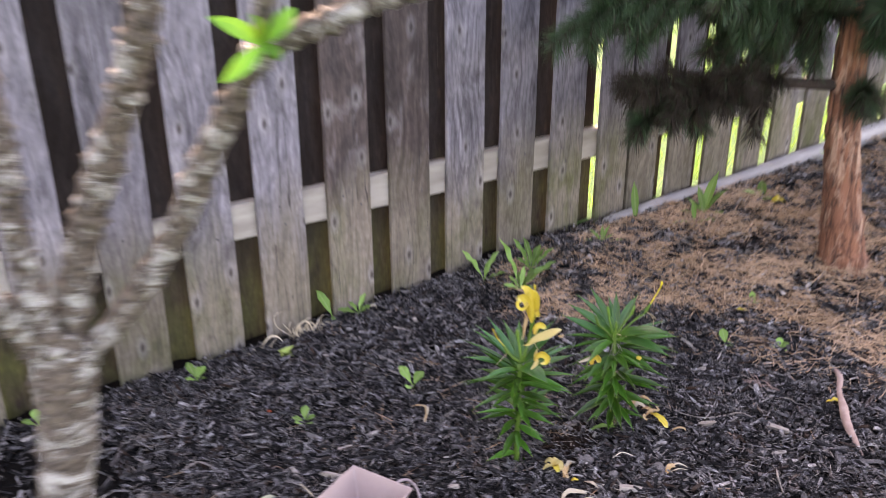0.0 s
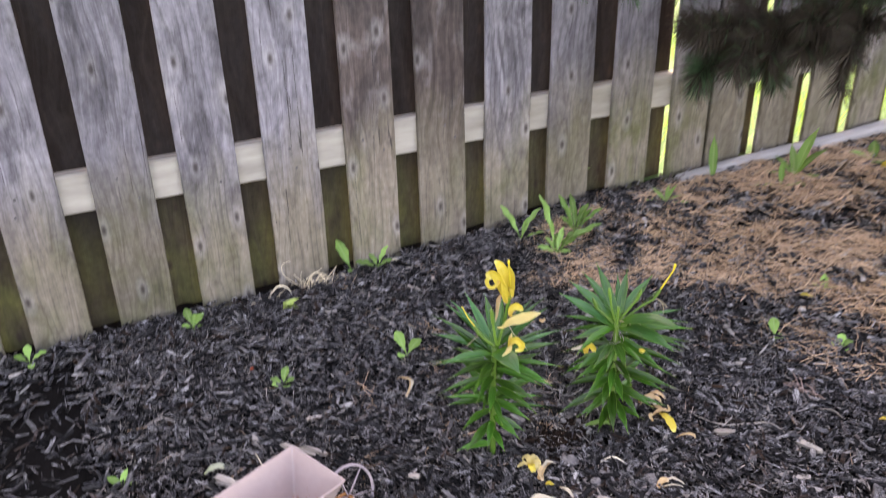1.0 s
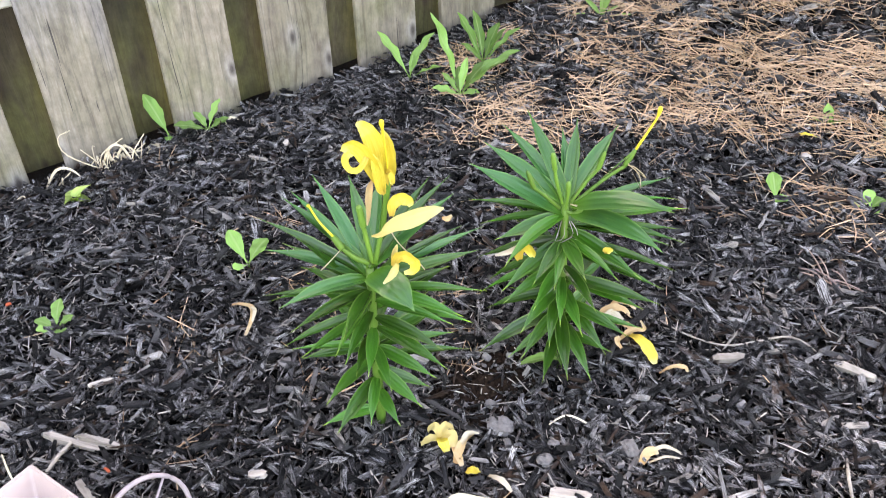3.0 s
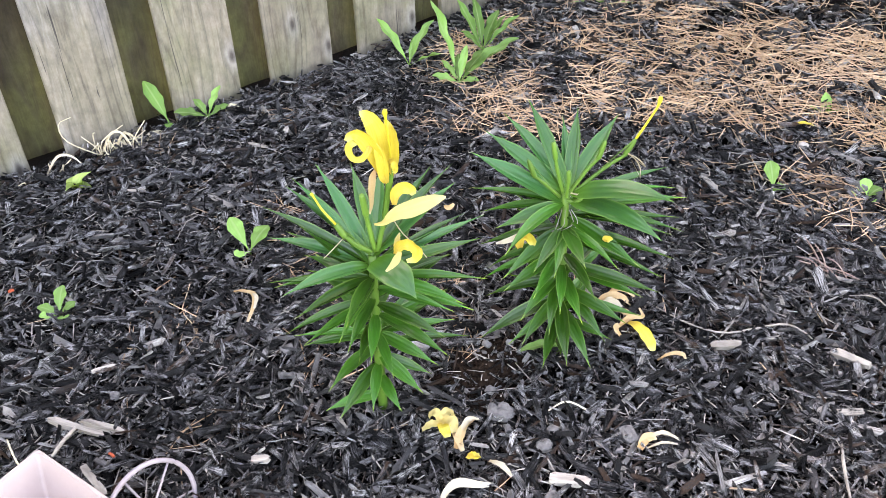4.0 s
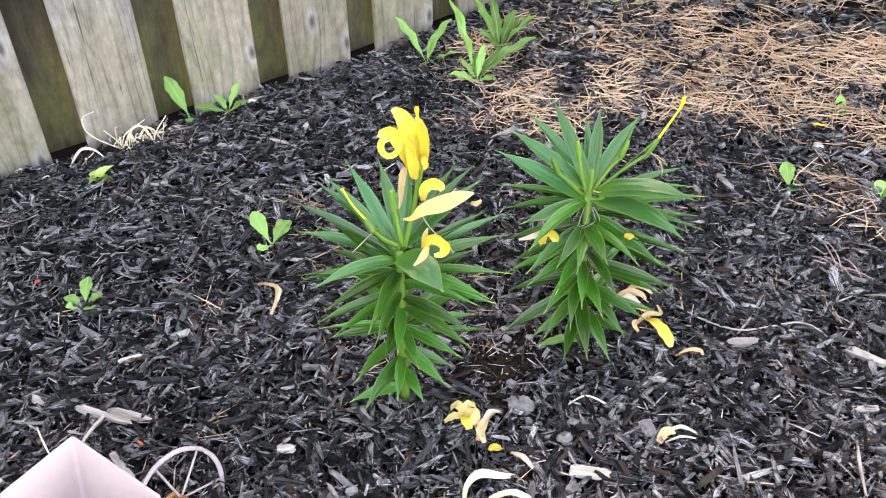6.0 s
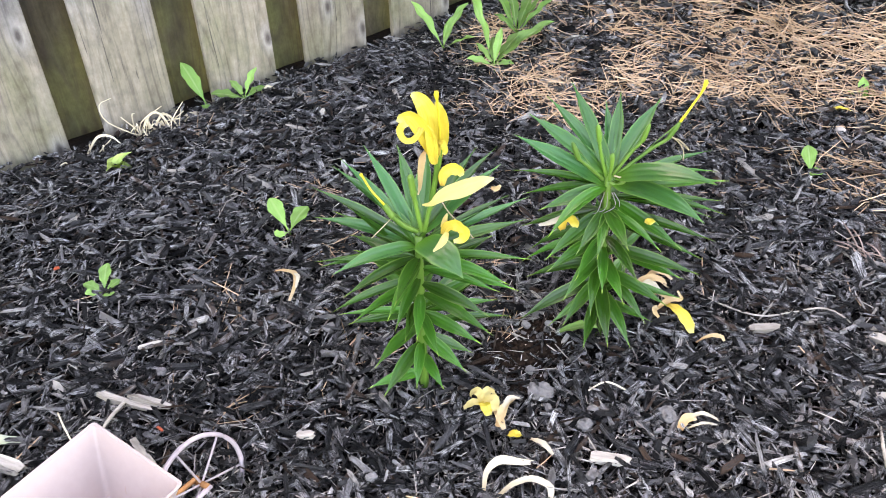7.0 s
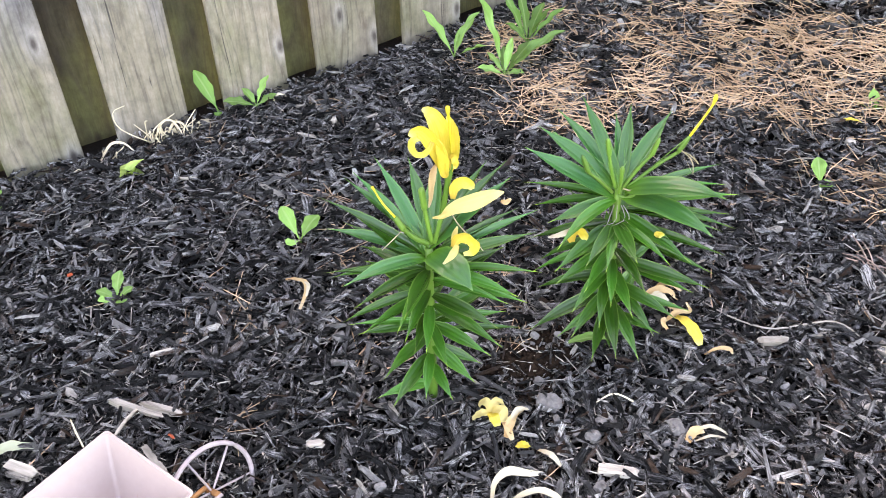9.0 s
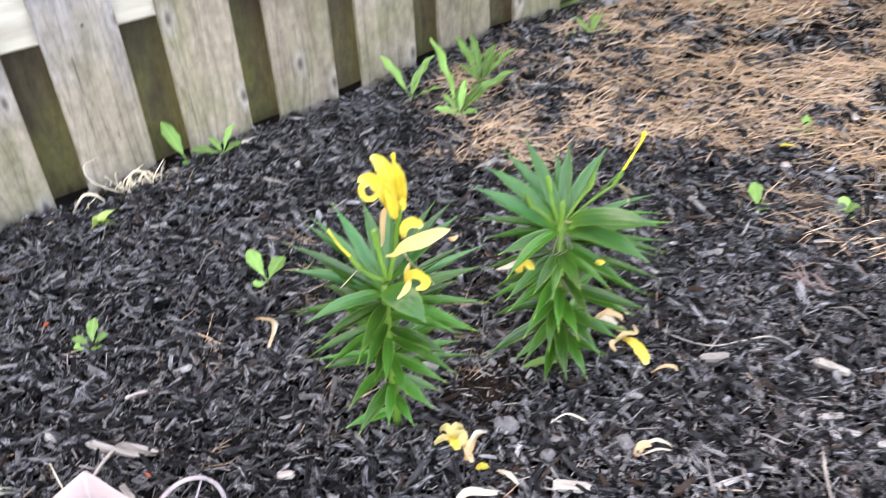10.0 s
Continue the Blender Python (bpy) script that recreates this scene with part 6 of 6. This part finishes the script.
def build_pine():
    o = Vector((2.56, 1.42, g(2.56, 1.42)))
    tree = thing("pine_tree", o, "pine tree with reddish flaking bark and drooping needled boughs", "tree")

    def rel(p):
        return (p[0] - o.x, p[1] - o.y, p[2] - o.z)
    trunk = [(2.512, 1.395, -0.05, 0.104), (2.510, 1.396, 0.04, 0.084), (2.498, 1.405, 0.14, 0.066), (2.468, 1.432, 0.38, 0.053), (2.448, 1.448, 0.6, 0.047), (2.440, 1.458, 1.0, 0.042), (2.44, 1.46, 1.8, 0.036), (2.44, 1.46, 3.0, 0.025)]
    put("trunk", tube("trunk", [(*rel(p), p[3]) for p in trunk], 70, 20, 0.045, 2, 0.03), M_PINEBARK, tree, "reddish trunk with bark peeling in plates")
    boughs, live, dead = [], [], []
    r = random.Random(21)

    def bough(a, b, rad, twigs, seed, n_live, n_dead, sag=0.0, spread_tw=0.16, bare=0.30):
        a, b = Vector(a), Vector(b)
        mid = a.lerp(b, 0.5) + Vector((0, 0, sag))
        path = [tuple(a), tuple(mid), tuple(b)]
        boughs.append(([(*rel(a), rad), (*rel(mid), rad * 0.75), (*rel(b), rad * 0.35)], seed))
        rr = random.Random(seed)
        cur = spline([(*p, 0) for p in path], 30)[:, :3]
        for k in range(twigs):
            s = bare + (1 - bare) * (k + 0.5) / twigs
            p = Vector(cur[int(s * 29)])
            way = Vector((rr.uniform(-1, 1), rr.uniform(-1, 1), rr.uniform(-0.65, 0.35)))
            way = (way.normalized() + (b - a).normalized() * 0.7).normalized()
            L = spread_tw * rr.uniform(0.6, 1.2)
            q = p + way * L
            m = p.lerp(q, 0.5) + Vector((0, 0, 0.012))
            boughs.append(([(*rel(p), 0.0045), (*rel(m), 0.0035), (*rel(q), 0.002)], seed * 31 + k))
            tw = [tuple(rel(p)), tuple(rel(m)), tuple(rel(q))]
            if n_live:
                live.append(needles_on(tw, int(n_live * 2.6), 0.062, 0.95, seed * 7 + k, 0.25, 0.2))
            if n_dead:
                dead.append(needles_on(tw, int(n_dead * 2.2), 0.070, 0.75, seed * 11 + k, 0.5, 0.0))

    # the low bough with browned inner needles
    bough((2.45, 1.45, 0.640), (1.95, 1.72, 0.64), 0.019, 40, 5, 8, 130, 0.012, 0.155, 0.45)
    bough((2.20, 1.59, 0.61), (1.86, 1.74, 0.545), 0.008, 9, 6, 75, 70, -0.005, 0.08)
    # boughs above it
    bough((2.455, 1.445, 0.90), (1.62, 1.70, 0.89), 0.018, 34, 7, 110, 25, 0.05, 0.17)
    bough((2.455, 1.445, 0.98), (2.05, 1.95, 0.86), 0.016, 20, 8, 110, 30, 0.05, 0.16)
    bough((2.455, 1.445, 0.86), (2.20, 1.72, 0.76), 0.014, 14, 9, 60, 60, 0.03, 0.13)
    bough((2.455, 1.445, 1.05), (1.85, 1.42, 1.03), 0.016, 20, 10, 110, 25, 0.06, 0.17)
    bough((2.455, 1.445, 1.00), (2.46, 1.05, 0.92), 0.012, 12, 11, 110, 20, 0.03, 0.12)
    bough((2.455, 1.445, 0.86), (2.74, 1.12, 0.74), 0.012, 12, 12, 110, 20, 0.03, 0.12)
    bough((2.455, 1.445, 1.10), (2.50, 1.90, 1.00), 0.014, 16, 13, 100, 25, 0.05, 0.16)
    bough((2.455, 1.445, 0.95), (3.10, 1.65, 0.86), 0.014, 16, 14, 100, 25, 0.05, 0.16)
    bough((2.455, 1.445, 0.98), (1.95, 1.60, 1.00), 0.014, 24, 15, 130, 20, 0.03, 0.17)
    bough((2.455, 1.445, 0.92), (2.15, 1.80, 0.92), 0.014, 22, 16, 120, 40, 0.02, 0.17)
    bough((2.455, 1.445, 0.84), (2.30, 1.55, 0.82), 0.012, 16, 17, 80, 60, 0.02, 0.14)
    bough((2.455, 1.44, 0.86), (2.38, 1.26, 0.83), 0.010, 14, 44, 110, 30, 0.01, 0.10)
    bough((2.465, 1.44, 0.66), (2.44, 1.36, 0.62), 0.008, 6, 45, 40, 60, 0.0, 0.06)
    for k in range(9):
        a = 2.4 * k
        z = 1.25 + 0.2 * k
        bough((2.45, 1.455, z), (2.60 + 0.75 * math.cos(a), 1.39 + 0.62 * math.sin(a), z - 0.05), 0.014, 12, 20 + k, 60, 10, 0.08, 0.18)
    for rows, s in boughs:
        put("bough", tube("bough", rows, 14, 7, 0.05, s), M_TWIGBARK, tree)
    tagged(put("needles", needle_mesh("needles", live, 0.0010, 3), M_NEEDLE, tree, "dark green pine needles"), kind="stuff")
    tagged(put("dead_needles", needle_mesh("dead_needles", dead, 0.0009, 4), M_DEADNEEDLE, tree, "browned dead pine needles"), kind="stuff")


build_pine()

# ---------------------------------------------------------------- pine straw on the bed
def smooth(a, b, x):
    t = np.clip((x - a) / (b - a), 0, 1)
    return t * t * (3 - 2 * t)


def lumpy(x, y, s, seed):
    """Smooth value noise between 0 and 1 on the plan."""
    r = np.random.default_rng(seed)
    tab = r.random((64, 64))
    u, v = np.asarray(x) * s + 17.3, np.asarray(y) * s + 9.1
    i, j = np.floor(u).astype(int), np.floor(v).astype(int)
    fu, fv = u - i, v - j
    fu, fv = fu * fu * (3 - 2 * fu), fv * fv * (3 - 2 * fv)
    a, b = tab[i % 64, j % 64], tab[(i + 1) % 64, j % 64]
    c, d = tab[i % 64, (j + 1) % 64], tab[(i + 1) % 64, (j + 1) % 64]
    return (a * (1 - fu) + b * fu) * (1 - fv) + (c * (1 - fu) + d * fu) * fv


def straw_cover(x, y):
    """How thickly pine straw lies: a spread round the pine that thins out towards the lilies."""
    edge = np.interp(y, [1.0, 1.45, 1.56, 1.64, 1.72, 1.95, 2.1], [1.88, 1.78, 1.65, 1.50, 1.44, 1.56, 1.68])
    c = smooth(-0.06, 0.14, x - edge + 0.22 * (lumpy(x, y, 6, 1) - 0.5)) * smooth(0.86, 1.16, y + 0.25 * (lumpy(x, y, 5, 2) - 0.5) + 0.12 * np.clip(x - 2.0, 0, 2))
    hole = smooth(0.36, 0.56, 0.45 * lumpy(x, y, 9, 3) + 0.55 * lumpy(x, y, 24, 4))
    c = c * (0.08 + 0.92 * hole)
    c = c * (1 - 0.75 * smooth(2.75, 3.15, x) * smooth(1.2, 1.5, y))
    return np.clip(c + 0.005, 0, 1)


def build_straw():
    n = 150000
    x, y = rng.uniform(0.35, 4.4, n), rng.uniform(0.55, 2.08, n)
    keep = rng.random(n) < np.minimum(straw_cover(x, y) * 0.33, 1)
    x, y = x[keep], y[keep]
    # little fans of needles dropped here and there on the bare mulch
    fans = 34
    fx, fy, fa, fn = rng.uniform(0.75, 1.75, fans), rng.uniform(1.25, 2.04, fans), rng.uniform(0, 6.283, fans), rng.integers(2, 8, fans)
    who = np.repeat(np.arange(fans), fn)
    ang = np.concatenate([6.283 * lumpy(x, y, 4, 41) + rng.normal(0, 1.15, len(x)), fa[who] + rng.normal(0, 0.5, len(who))])
    x = np.concatenate([x, fx[who] + rng.normal(0, 0.012, len(who))])
    y = np.concatenate([y, fy[who] + rng.normal(0, 0.012, len(who))])
    n = len(x)
    L = rng.uniform(0.045, 0.095, n)
    w = np.where(np.arange(n) < n - len(who), rng.uniform(0.0008, 0.0013, n), rng.uniform(0.0006, 0.0010, n))
    bend = rng.normal(0, 0.32, n)
    tilt = rng.normal(0, 0.16, n)
    z = gz(x, y) + 0.010 + 0.016 * rng.random(n) * np.sqrt(straw_cover(x, y))
    verts = []
    d = np.stack([np.cos(ang), np.sin(ang)], -1)
    for s in (-0.5, 0.0, 0.5):
        px = x + d[:, 0] * L * s - d[:, 1] * bend * L * (0.25 - s * s)
        py = y + d[:, 1] * L * s + d[:, 0] * bend * L * (0.25 - s * s)
        pz = z + tilt * L * s + 0.05 * L * (0.25 - s * s)
        py = np.minimum(py, 2.152)
        for k in range(3):
            a = 2.094 * k
            ww = w * (0.55 if s != 0 else 1.0)
            verts.append(np.stack([px - d[:, 1] * ww * math.cos(a), py + d[:, 0] * ww * math.cos(a), pz + ww * math.sin(a)], -1))
    v = np.stack(verts, 1).reshape(-1, 3)
    i = np.arange(n)[:, None] * 9
    f = np.concatenate([i + [a + k, a + (k + 1) % 3, a + 3 + (k + 1) % 3, a + 3 + k] for a in (0, 3) for k in range(3)])
    me = mesh_np("pine_straw", v, f)
    me.materials.append(M_STRAW)
    tagged(new("pine_straw", me), "fallen tan pine needles strewn over the mulch", "pine straw", kind="stuff")


build_straw()

# ---------------------------------------------------------------- mulch
def mulch_sizes(n, r, big):
    L = np.where(r.random(n) < big, r.uniform(0.020, 0.052, n), r.uniform(0.009, 0.028, n))
    W = np.clip(L * r.uniform(0.07, 0.25, n), 0.0018, 0.010)
    T = np.clip(W * r.uniform(0.4, 0.95, n), 0.0016, 0.007)
    return L, W, T


def soil_shade(x, y):
    """Bare dark soil between the lilies, also standing in for the shade there, between 0 and 1."""
    return np.exp(-((x - 1.185) / 0.055) ** 2 - ((y - 1.212) / 0.045) ** 2)


def build_mulch():
    r = np.random.default_rng(17)
    blocks = []
    # the near bed, dense; then the rest of the bed, sparser
    for k, (n, x0, x1, y0, y1, big) in enumerate([(24000, 0.28, 2.0, 0.62, 2.14, 0.5), (11000, 0.45, 1.85, 0.70, 1.60, 0.30), (20000, 0.4, 1.95, 0.68, 2.0, 0.0), (9500, 1.9, 3.3, 0.5, 2.06, 0.6), (5000, -0.9, 0.35, 0.5, 2.14, 0.7), (3000, 3.2, 4.8, 0.3, 2.06, 0.8), (2500, 0.3, 2.4, 0.0, 0.66, 0.8), (5200, -0.2, 3.2, 2.03, 2.152, 0.45), (11000, -3.4, 6.8, -1.55, 2.06, 1.0), (5200, 1.6, 3.3, 1.0, 2.06, 0.75)]):
        x, y = r.uniform(x0, x1, n), r.uniform(y0, y1, n)
        L, W, T = mulch_sizes(n, r, big)
        if big == 0.0:
            L, W, T = L * 0.5, W * 0.34, T * 0.5
        lift = r.uniform(-0.018, 0.019, n) - 0.004 * (L > 0.04)
        if k == 8:  # the outer bed
            keep = (x < 0.0) | (x > 3.0) | (y < 0.5)
            x, y, L, W, T, n = x[keep], y[keep], L[keep] * 1.5, W[keep] * 2.2, T[keep], int(keep.sum())
            lift = r.uniform(-0.012, 0.012, n)
        if k == 9:  # clumps that lie on the pine straw
            keep = 0.5 * lumpy(x, y, 8, 12) + 0.5 * lumpy(x, y, 19, 13) > 0.535
            x, y, L, W, T, n = x[keep], y[keep], L[keep], W[keep] * 1.4, T[keep], int(keep.sum())
            lift = r.uniform(0.010, 0.024, n)
        lift = lift - 0.014 * soil_shade(x, y)
        blocks.append(chip_block(n, x, y, L, W, T, lift, 100 + k, 0.30))
    # flat split chips that lie on top
    n = 5200
    x, y = r.uniform(0.40, 2.0, n), r.uniform(0.70, 2.10, n)
    keep = r.random(n) > 1.1 * soil_shade(x, y)
    x, y = x[keep], y[keep]
    n = len(x)
    L = 0.016 + 0.042 * r.random(n) ** 1.5
    blocks.append(chip_block(n, x, y, L, np.clip(L * r.uniform(0.10, 0.26, n), 0.003, 0.009), r.uniform(0.0020, 0.0050, n), r.uniform(0.006, 0.019, n), 131, 0.22, flat=0.6))
    # long thin splinters between them
    n = 12000
    x, y = r.uniform(0.35, 2.05, n), r.uniform(0.66, 2.13, n)
    L = 0.010 + 0.034 * r.random(n) ** 1.6
    blocks.append(chip_block(n, x, y, L, r.uniform(0.0008, 0.0028, n), r.uniform(0.0008, 0.0022, n), r.uniform(0.002, 0.020, n), 132, 0.26))
    vs, fs, us, off = [], [], [], 0
    for v, f, u in blocks:
        vs.append(v)
        fs.append(f + off)
        us.append(u)
        off += len(v)
    n = 9000
    x, y = r.uniform(0.3, 2.3, n), r.uniform(0.62, 2.10, n)
    L, W, T = 0.004 + 0.040 * r.random(n) ** 3, r.uniform(0.0006, 0.0017, n), r.uniform(0.0006, 0.0014, n)
    v, f, u = chip_block(n, x, y, L, W, T, r.uniform(0.006, 0.017, n), 140, 0.2)
    chips = sum(len(a) for a in fs)
    vs.append(v)
    fs.append(f + off)
    us.append(u)
    off += len(v)
    # grey grit where the mulch is thin
    n = 4200
    x, y = r.uniform(0.5, 1.9, n), r.uniform(0.66, 1.5, n)
    keep = lumpy(x, y, 7, 31) + 0.40 * smooth(1.30, 1.00, y) * smooth(0.85, 1.10, x) > 0.66
    x, y = x[keep], y[keep]
    n = len(x)
    W = 0.0018 + 0.0065 * r.random(n) ** 2.2
    v, f2, u = chip_block(n, x, y, W * r.uniform(1.0, 1.6, n), W, W * r.uniform(0.6, 0.9, n), r.uniform(0.004, 0.014, n), 141, 0.3)
    grit = len(f2)
    vs.append(v)
    fs.append(f2 + off)
    us.append(u)
    me = mesh_np("mulch", np.concatenate(vs), np.concatenate(fs), np.concatenate(us))
    me.materials.append(M_CHIP)
    me.materials.append(M_FIBRE)
    me.materials.append(M_GRIT)
    me.polygons.foreach_set("material_index", np.repeat(np.array([0, 1, 2], np.int32), [chips, len(f), grit]))
    ob = tagged(new("mulch", me), "black dyed shredded bark mulch covering the bed", "mulch", kind="stuff")
    # the larger chips of the near strip, each on its own
    shapes = []
    for k in range(14):
        L = np.array([0.034 + 0.0022 * k])
        v, f, u = chip_block(1, np.zeros(1), np.zeros(1), L, np.array([0.0045 + 0.0004 * k]), np.array([0.0032 + 0.0002 * (k % 5)]), np.zeros(1), 300 + k, 0.06)
        v[:, 2] -= g(0, 0)
        m = mesh_np("bark_chip", v, f, u)
        m.materials.append(M_CHIP1)
        shapes.append(m)
    rr = random.Random(9)
    for k in range(300):
        x, y = rr.uniform(0.62, 1.72), rr.uniform(0.84, 1.75)
        while soil_shade(x, y) > 0.4:
            x, y = rr.uniform(0.62, 1.72), rr.uniform(0.84, 1.75)
        put("bark_chip", shapes[k % 14], None, ob, m=pose(x, y, g(x, y) + rr.uniform(0.010, 0.015), rr.gauss(0, 9), rr.gauss(0, 7), rr.uniform(0, 360)))
    return ob


build_mulch()


# crumbs of bare soil between the lilies
def build_crumbs():
    r = np.random.default_rng(61)
    n = 1900
    x, y = r.normal(1.185, 0.038, n), r.normal(1.212, 0.032, n)
    W = 0.0015 + 0.0075 * r.random(n) ** 2.5
    v, f, u = chip_block(n, x, y, W * r.uniform(1.0, 1.5, n), W, W * r.uniform(0.7, 1.0, n), 0.002 + 0.010 * r.random(n) * soil_shade(x, y), 62, 0.5)
    me = mesh_np("soil_crumbs", v, f, u)
    me.materials.append(M_CRUMB)
    tagged(new("soil_crumbs", me), "dark brown crumbled soil between the lilies", "soil", kind="stuff")


build_crumbs()
